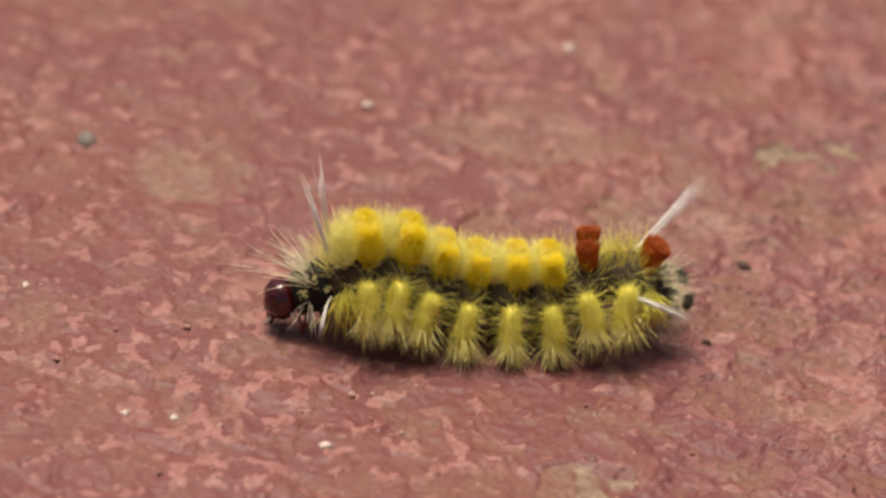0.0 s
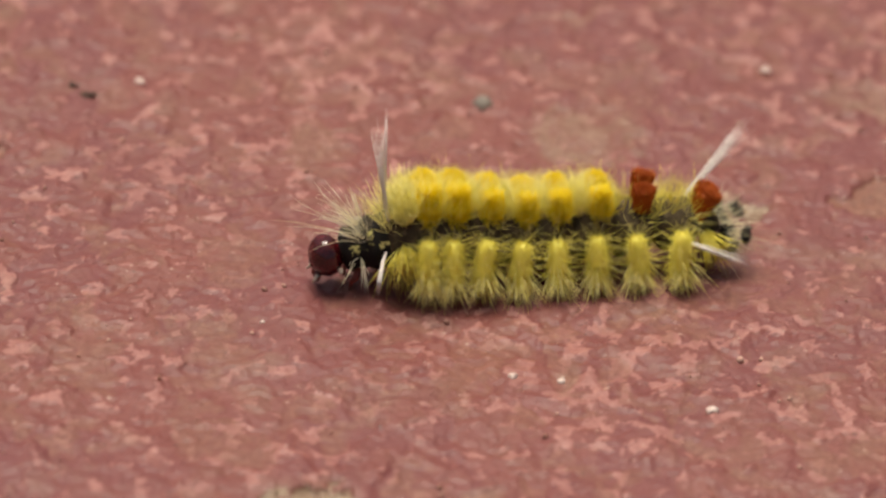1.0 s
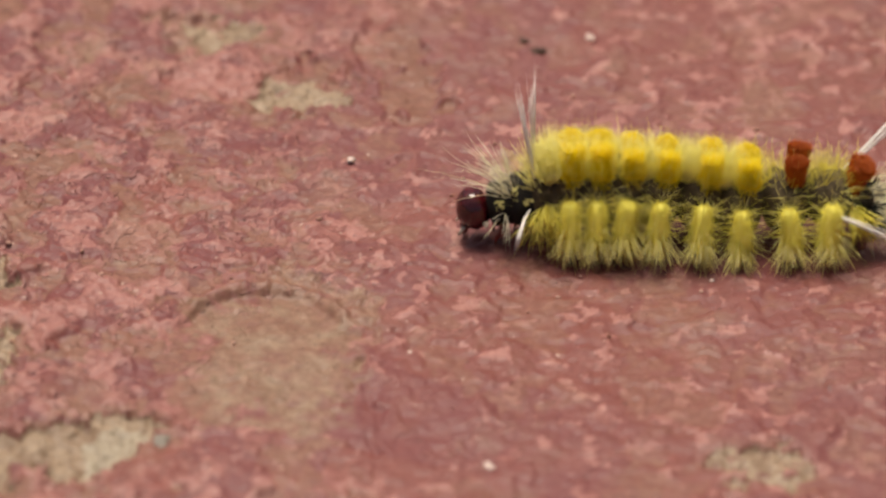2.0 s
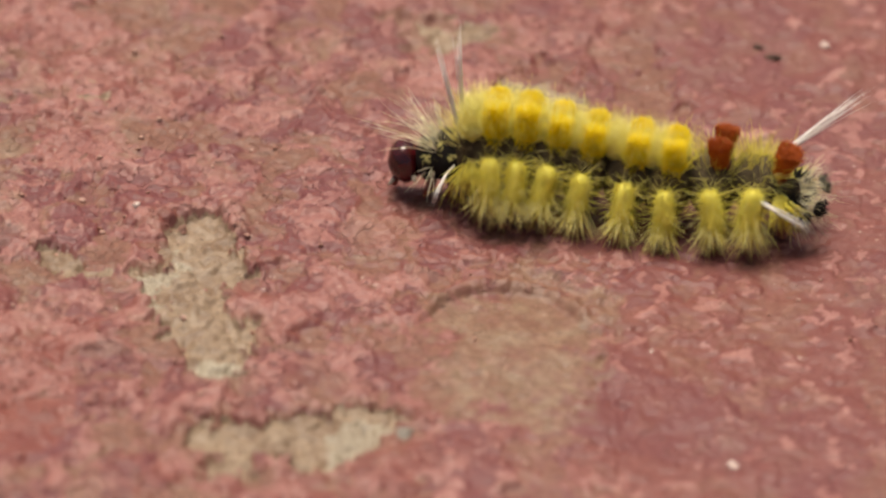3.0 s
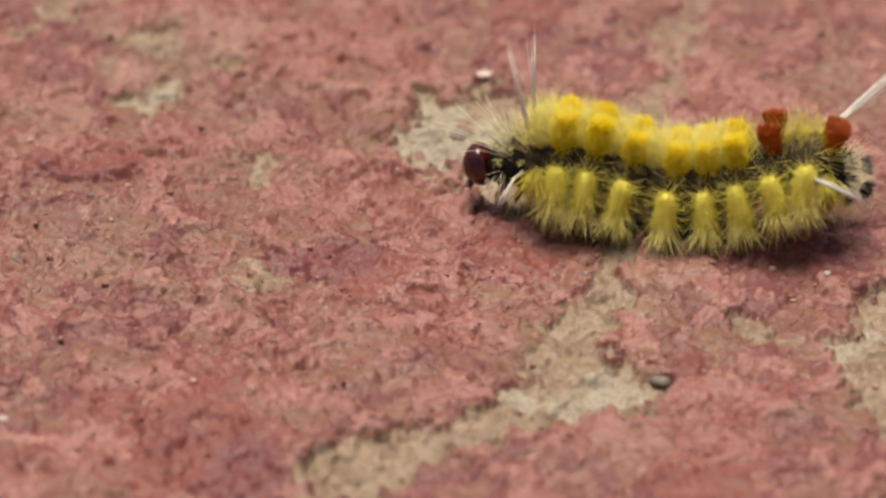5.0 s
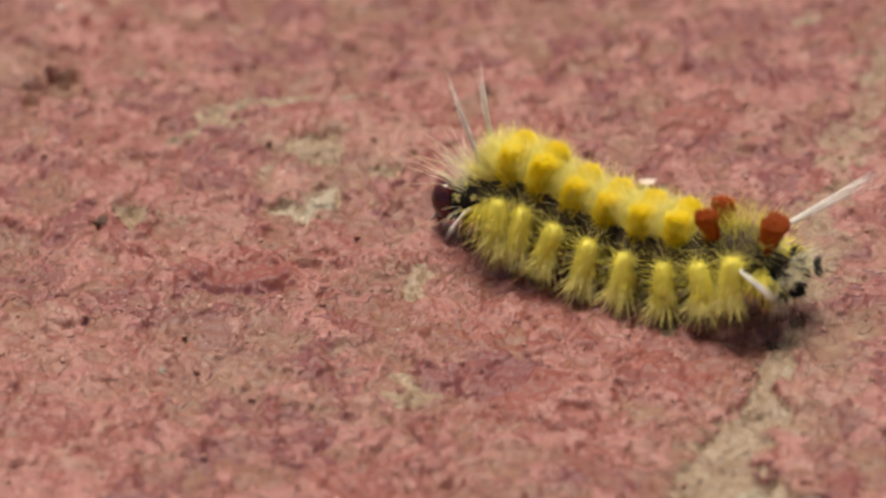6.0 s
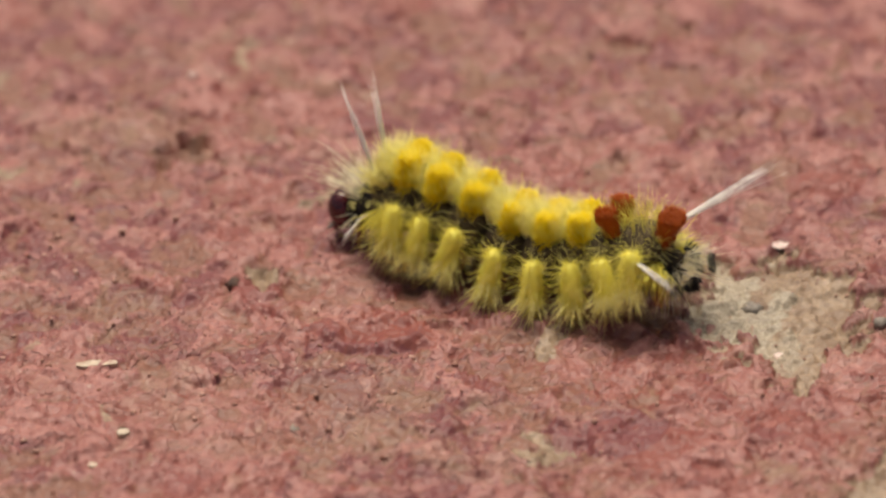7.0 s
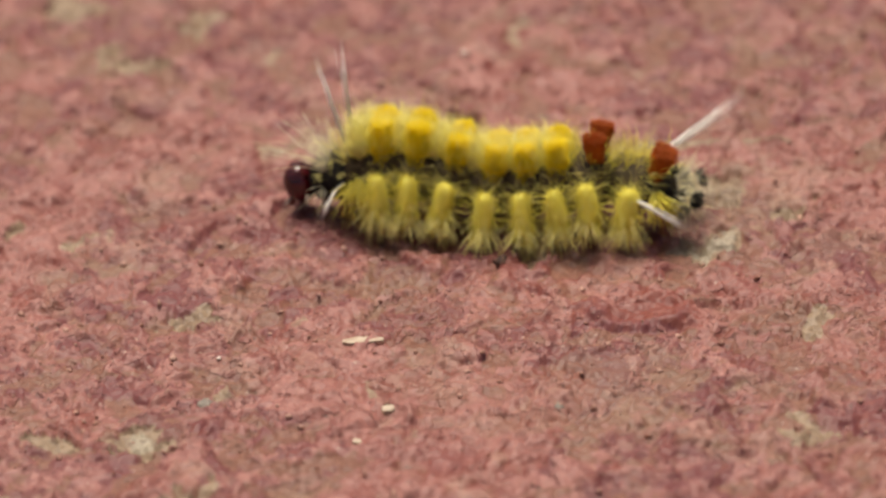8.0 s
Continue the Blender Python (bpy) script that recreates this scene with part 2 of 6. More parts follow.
# pitted patches beside it
streak("bare", ((-66.0, -15.4, 3.0), (-65.8, -20.0, 3.7), (-64.0, -25.0, 3.4), (-62.0, -29.6, 2.6), (-60.4, -31.6, 1.8)), 0.5, 0.9)
streak("brown", ((-64.6, -16.0, 2.0), (-64.2, -21.0, 2.0), (-63.6, -25.0, 1.6)), 0, 0.8)
patch("pale", -67.7, -20.6, 1.5, 2.8, 0, 0, 1)
patch("pale", -61.4, -30.4, 2.2, 2.0, 0, 0, 1)
patch("bare", -75.1, -19.3, 2.20, 2.20, 0, 0.5, 0.9)
patch("brown", -43.0, -24.7, 6.20, 8.44, 0, 0, 1.1)
streak("bare", ((-59.0, -38.8, 2.4), (-53.8, -36.6, 3.4), (-48.8, -33.0, 2.2)), 0.5, 1.0)
streak("pale", ((-52.0, -37.4, 2.0), (-49.2, -34.0, 1.8)), 0, 0.8)
patch("brown", -44.6, 9.2, 3.00, 4.04, 20, 0.4, 1)
patch("brown", -53.6, 15.0, 2.40, 2.94, 0, 0.3, 0.9)
patch("bare", -47.5, 7.9, 1.00, 2.20, 0, 0.2, 0.7)
patch("brown", -39.7, 14.8, 2.20, 3.30, 0, 0.3, 0.9)
patch("veil", -60.2, 28.4, 5.50, 3.30, 0, 0.1, 0.75)
patch("bare", 52.9, 25.6, 2.60, 1.83, 0, 0.3, 1)
patch("bare", 57.5, 27.7, 1.20, 1.10, 0, 0.3, 0.8)
patch("bare", 37.0, -18.4, 2.20, 2.2, 0, 0.2, 0.52)
patch("veil", 7.9, 17.4, 3.80, 3.67, 0, 0, 0.55)
patch("veil", 34.4, 25.2, 6.60, 4.04, 0, 0, 0.45)
patch("brown", 35.2, -20.1, 2.20, 2.94, 0, 0.2, 1)
patch("bare", -8.1, -31.9, 3.80, 2.57, 0, 0.25, 0.65)
patch("brown", -41.0, -22.0, 4.60, 8.07, 0, 0.2, 0.9)
patch("bare", -118.5, 6.6, 1.20, 1.83, 0, 0.3, 0.9)
patch("bare", -123.4, 0.1, 1.80, 2.57, 0, 0.35, 1)
patch("pale", -123.4, 0.1, 1.20, 1.83, 0, 0, 1)
patch("brown", -102.4, -30.1, 1.00, 2.20, 0, 0.5, 1)
patch("brown", -109.1, -19.3, 8.40, 6.24, 0, 0.1, 0.6)
patch("brown", -123.6, -20.5, 5.20, 5.50, 0, 0.1, 0.6)
patch("brown", -117.5, -7.2, 3.60, 2.20, 0, 0.4, 1)
patch("bare", -135.6, -3.8, 2.20, 1.83, 0, 0.3, 0.8)
patch("brown", -145.8, 12.2, 2.00, 2.57, 35, 1.2, 1)
patch("brown", -111.9, -10.7, 7.60, 4.40, 0, 0.2, 0.75)
patch("brown", -138.8, -12.8, 6.00, 4.04, 0, 0.1, 0.6)
patch("brown", -133.9, -14.2, 8.40, 4.40, 0, 0.1, 0.55)
patch("brown", -109.9, -14.3, 6.80, 3.67, 0, 0.1, 0.55)
patch("bare", -109.6, -21.0, 2.20, 1.83, 0, 0.2, 0.7)
patch("bare", -155.8, -17.9, 1.60, 1.10, 0, 0.2, 0.75)
patch("bare", -153.5, -34.6, 2.20, 2.57, 0, 0.35, 0.95)
patch("pale", -153.5, -34.6, 1.40, 1.47, 0, 0, 1)
patch("bare", -159.0, -36.1, 1.20, 1.47, 0, 0.3, 0.8)
patch("brown", -171.1, 7.0, 1.80, 2.20, 0, 0.4, 1)
patch("bare", -180.9, 21.6, 2.20, 1.83, 0, 0.2, 0.8)
patch("bare", -175.7, 15.1, 1.80, 2.20, 0, 0.2, 0.7)
patch("brown", -140.2, -12.0, 8.40, 3.30, 0, 0.1, 0.65)
patch("brown", -154.5, -22.8, 8.40, 4.77, 0, 0.1, 0.5)
patch("bare", -125.4, 8.1, 2.60, 2.57, 0, 0.2, 0.7)
patch("bare", -118.9, 6.5, 1.60, 1.83, 0, 0.2, 0.75)
patch("paint", -108.0, -43.5, 6.60, 5.87, 0, 0, 1)
patch("paint", -109.2, -38.5, 3.60, 6.61, 0, 0, 1)
patch("paint", -33.0, -31.6, 6.00, 5.87, 0, 0, 1)
patch("paint", -104.2, -18.9, 5.00, 3.30, 0, 0, 1)
patch("paint", -125.0, -10.5, 6.00, 2.20, 0, 0, 0.8)
patch("paint", -126.0, -18.3, 4.40, 3.30, 0, 0, 0.8)
patch("paint", -73.7, -39.7, 4.40, 4.40, 0, 0, 0.9)
patch("veil", -53.6, 15.0, 2.80, 3.30, 0, 0, 0.5)
patch("veil", -41.0, -22.0, 5.20, 8.81, 0, 0, 0.5)
patch("veil", -123.8, -19.8, 6.00, 6.24, 0, 0, 0.4)
patch("veil", -149.9, 12.1, 6.00, 4.40, 0, 0, 0.4)
patch("veil", -123.3, 7.0, 6.60, 5.50, 0, 0, 0.5)
patch("veil", -54.5, 28.8, 5.20, 3.67, 0, 0, 0.5)
patch("bare", -44.0, 8.2, 3.0, 2.6, 0, 0.4, 0.72)
patch("bare", -51.6, 15.0, 2.8, 2.4, 0, 0.2, 0.68)
patch("brown", -37.0, 9.5, 2.6, 4.6, 0, 0.3, 1)
patch("pinkpatch", -43.4, 16.0, 5.6, 2.6, 0, 0, 1)
patch("pinkpatch", -48.8, 10.0, 2.2, 3.2, 0, 0, 1)
streak("veil", ((-45.4, -20.0, 3.0), (-42.0, -25.0, 5.0), (-41.0, -30.0, 5.0)), 0, 0.75)
patch("veil", 45.0, 15.0, 6.0, 5.0, 0, 0, 0.45)
patch("brown", 48.6, 4.0, 3.0, 3.4, 0, 0.25, 1)
patch("brown", 55.0, 17.0, 3.0, 2.6, 0, 0.35, 1)
patch("brown", 40.0, 16.0, 2.0, 2.0, 0, 0.3, 1)
patch("brown", 30.0, 12.0, 3.4, 2.4, 0, 0.25, 1)
patch("bare", 20.5, 9.5, 2.2, 1.8, 0, 0.35, 0.85)
patch("paint", -114.6, -39.6, 5.6, 2.6, 0, 0, 1)
patch("bare", -172.8, 15.2, 2.2, 1.8, 0, 0.45, 0.9)
patch("bare", -170.6, 21.8, 2.2, 1.8, 0, 0.2, 0.7)
streak("brown", ((-147.4, 8.4, 0.9), (-145.6, 12.6, 1.5), (-143.4, 15.0, 1.0)), 1.0, 1.0)
patch("bare", -113.0, -7.4, 1.6, 2.4, 0, 0.3, 0.8)
patch("pinkpatch", 17.8, 34.4, 3.20, 2.20, 0, 0, 1)
patch("pinkpatch", 13.0, 34.5, 1.20, 1.83, 0, 0, 1)
patch("pinkpatch", 53.3, -8.3, 2.60, 1.83, 0, 0, 1)
patch("pinkpatch", -54.8, -20.0, 2.60, 2.94, 0, 0, 1)
patch("pinkpatch", -47.0, 16.6, 3.80, 2.20, 0, 0, 1)
patch("pinkpatch", -52.2, 8.6, 2.40, 2.57, 0, 0, 1)
patch("pinkpatch", -54.5, -20.5, 2.40, 2.57, 0, 0, 1)
patch("pinkpatch", -73.4, -1.1, 1.80, 2.20, 0, 0, 1)
patch("pinkpatch", -53.1, 18.6, 2.80, 1.83, 0, 0, 1)
patch("pinkpatch", -110.3, -16.9, 3.00, 2.20, 0, 0, 1)
patch("pinkpatch", -67.7, -25.2, 3.00, 2.20, 0, 0, 0.8)
patch("pinkpatch", -115.3, -35.4, 6.00, 2.20, 0, 0, 1)
patch("pinkpatch", -108.2, -16.3, 4.60, 2.20, 0, 0, 1)
patch("pinkpatch", -111.1, -17.3, 6.00, 2.20, 0, 0, 1)
patch("pinkpatch", -144.7, 2.4, 5.20, 1.83, 0, 0, 1)


def spacing(low, high, d, far):
    """Even steps between low and high, growing ones out to the horizon."""
    mid = list(np.arange(low, high + d / 2, d))
    step_, left, right = d, low, high
    a, b = [], []
    while right < far:
        step_ *= 1.22
        left, right = left - step_, right + step_
        a.append(left)
        b.append(right)
    return np.array(a[::-1] + mid + b)


def make_ground():
    xs, ys = spacing(-190, 65, 0.19, 40000), spacing(-54, 52, 0.19, 40000)
    x, y = np.meshgrid(xs, ys)
    wx, wy = x + 2.4 * fbm(x, y, 5.0, 11, 4, 0.6), y + 2.4 * fbm(x, y, 5.0, 21, 4, 0.6)
    rough = 0.35 + 0.65 * smooth(-x, 20, 75) + 0.3 * smooth(x, 28, 50)
    crumbly = smooth(-x, 78, 105)
    fields = {"bare": 0 * x, "pale": 0 * x, "brown": 0 * x, "paint": 0 * x, "veil": 0 * x, "pinkpatch": 0 * x}
    hollow, ragged = 0 * x, fbm(x, y, 2.2, 27, 3, 0.6)
    chips = fbm(x, y, 0.9, 29, 2)
    for kind, px, py, rx, ry, turn, depth, strength in PATCHES:
        near = (abs(x - px) < 2.2 * (rx + ry)) & (abs(y - py) < 2.2 * (rx + ry))
        u, v = wx[near] - px, wy[near] - py
        c, s = math.cos(turn), math.sin(turn)
        d = np.sqrt(((u * c + v * s) / rx) ** 2 + ((v * c - u * s) / ry) ** 2)
        inside = (1 - smooth(d + 0.5 * ragged[near] + 0.25 * chips[near], 0.8, 1.12)) * strength
        fields[kind][near] = np.maximum(fields[kind][near], inside)
        if kind == "bare":
            fields["veil"][near] = np.maximum(fields["veil"][near], 0.3 * strength * (1 - smooth(d + 0.5 * ragged[near], 0.9, 1.6)))
        if depth:
            hollow[near] = np.maximum(hollow[near], smooth(inside, 0.42, 0.54) * depth)
    coat, skin = fields.pop("paint"), fields.pop("pinkpatch")
    # plateaus of paint with dusty hollows between them
    plate = (1 - crumbly) * fbm(wx, wy, 4.6, 31, 5, 0.62) + crumbly * fbm(wx, wy, 3.6, 34, 5, 0.62) + 0.35 * coat
    dense = fbm(x, y, 22.0, 37, 2)
    worn = smooth(rough, 0.4, 0.8)
    sx, sy = x + 0.3 * (wx - x), y + 0.3 * (wy - y)
    fleck = fbm(sx, sy, 1.9, 46, 5, 0.62) + 0.35 * dense
    sheet = fbm(sx, sy, 4.2, 201, 4, 0.6)
    plated = smooth(sheet, 0.08, 0.13)
    fields["brown"] = np.clip(np.maximum(fields["brown"] * (0.78 + 0.7 * fbm(wx, wy, 2.0, 45, 3)),
                                         smooth(-plate + 0.25 * dense, -0.14, 0.42) * (0.3 + 0.7 * rough)) - 0.5 * coat, 0, 1)
    spots = smooth(fleck, 0.23, 0.30) * (0.75 + 0.7 * smooth(fleck, 0.3, 0.45))
    fields["pink"] = np.clip((0.3 + 0.7 * (1 - worn)) * 0.75 * spots + worn * 0.9 * plated * (0.85 + 0.6 * fbm(x, y, 9.0, 205, 2)) + 0.45 * skin * (1 + fleck) - 0.35 * coat, 0, 1)
    fields["bare"] = np.maximum(fields["bare"], smooth(-fbm(wx, wy, 8.0, 51, 4), 0.40, 0.75) * 0.75 * rough * (1 - coat))
    fields["veil"] = np.maximum(fields["veil"], 0.36 * smooth(fbm(wx, wy, 7.0, 221, 4, 0.6), 0.16, 0.42) * (0.5 + 0.5 * rough) * (1 - coat))
    pores = smooth(fbm(x, y, 1.4, 71, 3), 0.2, 0.5) * smooth(fields["bare"], 0.4, 0.7) * smooth(fbm(x, y, 4.5, 75, 2), -0.12, 0.2)
    holes = smooth(fbm(x, y, 1.9, 81, 3), 0.6, 0.75) * (0.3 + 0.7 * rough)
    ledge = smooth(plate, -0.09, -0.05) * 0.6 + smooth(plate, 0.17, 0.21) * 0.4
    flakes = 4.2 * fbm(wx + 0.8 * fleck, wy + 0.8 * fleck, 4.2, 141, 4, 0.5) + 20
    layer = np.floor(flakes)
    edge = smooth(flakes - layer, 0.9, 1.0)
    tone = np.sin(12.9898 * layer + 2.1 * np.round(2 * fbm(x, y, 30.0, 151, 2))) * (1 - edge)
    z = 0.35 * fbm(x, y, 16.0, 91, 3) + (0.10 + 0.38 * rough + 0.12 * crumbly) * ledge + (0.04 + 0.12 * rough) * smooth(fleck, 0.1, 0.16)
    z += 0.07 * rough * fbm(x, y, 1.7, 101, 3) + (0.05 + 0.05 * rough) * fbm(x, y, 0.8, 111, 2)
    z += crumbly * (0.12 * smooth(fields["brown"], 0.2, 0.6) * np.abs(fbm(x, y, 1.2, 131, 3)))
    z += 0.2 * coat * ledge + 0.1 * skin - 0.35 * smooth(coat, 0.3, 0.5)
    small = 3.6 * fbm(wx, wy, 2.1, 171, 3, 0.5) + 20
    chipped = np.floor(small) + smooth(small - np.floor(small), 0.88, 1.0) - 20
    z += 0.09 * crumbly * chipped
    fields["pink"] = np.clip(fields["pink"] + 0.2 * crumbly * smooth(small - np.floor(small), 0.6, 0.85) * (small < 20.9), 0, 1)
    z += 0.2 * worn * plated
    z += (0.05 + 0.13 * rough + 0.05 * crumbly) * (layer + edge - 20) * (1 - 0.6 * fields["brown"])
    z *= 0.66
    # the worn side lies no higher than the rest
    level = np.pad(z[abs(ys + 1) < 50].mean(0), 80, mode="edge")
    z = z - np.convolve(level, np.ones(161) / 161, mode="valid")
    z -= hollow * 1.15 + 0.3 * pores + (0.16 + 0.14 * rough) * holes
    z += 0.3 * smooth(fields["bare"], 0.4, 0.7) * fbm(x, y, 0.9, 121, 3)
    fields["grain"] = 0.35 + 0.65 * rough
    fields["crumb"] = (0.25 + 0.75 * worn) * (1 - smooth(coat, 0.2, 0.6)) * (1 - smooth(fields["bare"], 0.4, 0.7))
    fields["pit"] = np.clip(pores * 0.6 + holes * 0.5, 0, 1)
    fields["tone"] = 0.5 + 0.5 * tone * (0.4 + 0.6 * rough)
    plates = smooth(-tone, 0.25, 0.4) * smooth(rough, 0.5, 0.9)
    fields["pink"] = np.clip(fields["pink"] + 0.2 * plates * (1 - coat) + 0.4 * worn * smooth(flakes - layer, 0.76, 0.88) * (1 - edge)
                             + 0.7 * smooth(coat, 0.05, 0.25) * (1 - smooth(coat, 0.3, 0.45)) - 0.6 * smooth(coat, 0.5, 0.8), 0, 1)
    fields["brown"] = fields["brown"] * (1 - 0.5 * plates)
    # a sunken skin with a crisp arched rim, and a pale arched seam
    (cx, cy, rx, ry, a0, a1), (ux, uy, vx, vy, b0, b1) = ((-43.3, -25.8, 6.6, 9.5, 25, 165), (-122.8, 3.0, 12.8, 12.1, 75, 178))
    ang = np.degrees(np.arctan2((y - cy) / ry, (x - cx) / rx))
    rad = np.hypot((x + 0.14 * (wx - x) - cx) / rx, (y + 0.14 * (wy - y) - cy) / ry)
    rim = smooth(ang, a0, a0 + 25) * (1 - smooth(ang, a1 - 20, a1))
    inside = 1 - smooth(rad, 0.95, 1.0)
    z = z * (1 - 0.5 * inside) + 0.3 * np.exp(-((rad - 1.05) / 0.05) ** 2) * rim
    z -= 0.4 * inside * rim * smooth(rad, 0.3, 0.95)
    ang = np.degrees(np.arctan2((y - uy) / vy, (x - ux) / vx))
    rad = np.hypot((x + 0.5 * (wx - x) - ux) / vx, (y + 0.5 * (wy - y) - uy) / vy)
    seam = np.exp(-((rad - 1.0) / 0.05) ** 2) * smooth(ang, b0, b0 + 15) * (1 - smooth(ang, b1 - 15, b1))
    z += 0.35 * seam
    fields["bare"] = np.maximum(fields["bare"], 0.8 * seam)
    # beyond the fine mesh the wear evens out
    away = smooth(np.maximum(np.maximum(abs(x + 62.5) - 127, abs(y + 1) - 52), 0), 1, 30)
    for name in fields:
        fields[name] = fields[name] * (1 - away) + away * float(np.mean(fields[name][away == 0]))
    z = z * (1 - away)
    ny, nx = x.shape
    me = bpy.data.meshes.new("ground")
    co = np.stack([x, y, z], -1).reshape(-1, 3) * MM
    i = np.arange(nx * ny).reshape(ny, nx)
    quads = np.stack([i[:-1, :-1], i[:-1, 1:], i[1:, 1:], i[1:, :-1]], -1).reshape(-1, 4)
    me.vertices.add(len(co))
    me.vertices.foreach_set("co", co.ravel())
    me.loops.add(quads.size)
    me.loops.foreach_set("vertex_index", quads.ravel())
    me.polygons.add(len(quads))
    me.polygons.foreach_set("loop_start", np.arange(0, quads.size, 4))
    me.polygons.foreach_set("use_smooth", np.ones(len(quads), bool))
    me.update(calc_edges=True)
    for name, values in fields.items():
        layer = me.attributes.new(name, 'FLOAT', 'POINT')
        layer.data.foreach_set("value", values.ravel().astype(np.float32))
    me.materials.append(GROUND)
    tagged(new("ground", me), "rough concrete ground with flaking, worn red paint", "ground", kind="structure")
    return lambda px, py: float(z[np.abs(ys - py).argmin(), np.abs(xs - px).argmin()])


ground_height = make_ground()


# ---- mesh helpers ----
def part(name, mesh, mat, parent, label="", at=None):
    """One mesh object under a thing or a part."""
    mesh.materials.append(mat)
    ob = new(name, mesh)
    ob.parent = parent
    if at is not None:
        ob.matrix_basis = at
    return tagged(ob, label)


def mesh_of(name, verts, faces):
    me = bpy.data.meshes.new(name)
    me.from_pydata([tuple(v) for v in verts], [], [tuple(int(i) for i in f) for f in faces])
    me.polygons.foreach_set("use_smooth", [True] * len(me.polygons))
    me.update()
    return me


def unit(v):
    v = np.array(v, float)
    return v / np.linalg.norm(v)


def strands(rng, verts, faces, count, root, way, length, spread, disc, radius, droop=0.0, thin=1.0, cut=0.0, curl=0.12):
    """Adds tapered hairs, in millimetres. disc: radius of the root's patch; spread: how far the hairs fan out; cut: hairs end at an even height; thin: flattens the bundle sideways."""
    way = unit(way)
    side = unit(np.cross(way, (0.31, 0.2, 0.93) if abs(way[2]) < 0.9 else (1, 0, 0)))
    other = np.cross(way, side)
    for _ in range(count):
        a, q = rng.uniform(0, 2 * math.pi), math.sqrt(rng.uniform(0, 1))
        off = (side * math.cos(a) * q + other * math.sin(a) * q) * (1, thin, 1)
        d = unit(way + spread * off + rng.normal(0, 0.3 * spread, 3) * (1, thin, 1))
        n = length * (rng.uniform(0.55, 1.08) if cut == 0 else rng.uniform(1 - cut, 1.0))
        p0 = np.array(root) + off * disc
        bend = rng.normal(0, curl, 3) * n + np.array([0, 0, -droop]) * n
        hair_of(verts, faces, p0, d, n, bend, radius)


def lobe(rng, verts, faces, root, way, length, wide, top=0.8, sides=14, thin=1.0, blunt=False):
    """The matted heart of a tuft: a lumpy rounded brush, in millimetres."""
    way = unit(way)
    side = unit(np.cross(way, (0.31, 0.2, 0.93) if abs(way[2]) < 0.9 else (1, 0, 0)))
    other = np.cross(way, side)
    base, seed = len(verts), rng.uniform(0, 50)
    rows = ((0.0, 0.75), (0.2, 0.95), (0.45, 1.0), (0.7, 0.5 + 0.5 * top), (0.88, top), (0.97, top * 0.7), (1.0, top * 0.2))
    if blunt:
        rows = ((0.0, 0.55), (0.3, 0.8), (0.6, 1.0), (0.85, top), (0.95, top), (1.0, top * 0.86), (1.0, top * 0.3))
    for along, r in rows:
        for j in range(sides):
            a = 2 * math.pi * j / sides
            p = np.array(root) + way * length * along
            w = 1 + 0.28 * noise.noise(Vector((seed + 2.2 * math.cos(a), 2.2 * math.sin(a), along * 3)))
            verts.append((p + (side * math.cos(a) + other * math.sin(a)) * (1, thin, 1) * r * wide * w) * MM)
    for k in range(len(rows) - 1):
        for j in range(sides):
            faces.append((base + k * sides + j, base + k * sides + (j + 1) % sides, base + (k + 1) * sides + (j + 1) % sides, base + (k + 1) * sides + j))
    faces.append(tuple(base + (len(rows) - 1) * sides + j for j in range(sides)))


def fur(rng, verts, faces, heart, count, hair, out, along, radius, low=0.0, high=1.0, curl=0.08):
    """Short hairs over the surface of a lobe (heart: its root, way, length, wide, top, thin). out and along: how they stand off it and lie along its way."""
    way = unit(heart["way"])
    side = unit(np.cross(way, (0.31, 0.2, 0.93) if abs(way[2]) < 0.9 else (1, 0, 0)))
    other = np.cross(way, side)
    a, s = rng.uniform(0, 2 * math.pi, count), rng.uniform(low, high, count)
    flat = np.array((1, heart.get("thin", 1.0), 1))
    radial = (np.cos(a)[:, None] * side + np.sin(a)[:, None] * other) * flat
    top = heart.get("top", 0.8)
    girth = np.interp(s, (0, 0.2, 0.45, 0.7, 0.88, 1.0), (0.75, 0.95, 1.0, 0.5 + 0.5 * top, top, 0.25 * top)) * heart["wide"]
    roots = np.array(heart["root"]) + way * (s * heart["length"])[:, None] + radial * (girth * rng.uniform(0.7, 1.0, count))[:, None]
    lift = np.interp(s, (0, 0.55, 1.0), along)
    d = radial * out + way * lift[:, None] + rng.normal(0, 0.22, (count, 3))
    d /= np.linalg.norm(d, axis=1)[:, None]
    n = hair * rng.uniform(0.5, 1.1, count)
    bend = rng.normal(0, curl, (count, 3)) * n[:, None]
    for p, q, m, w in zip(roots, d, n, bend):
        hair_of(verts, faces, p, q, m, w, radius)


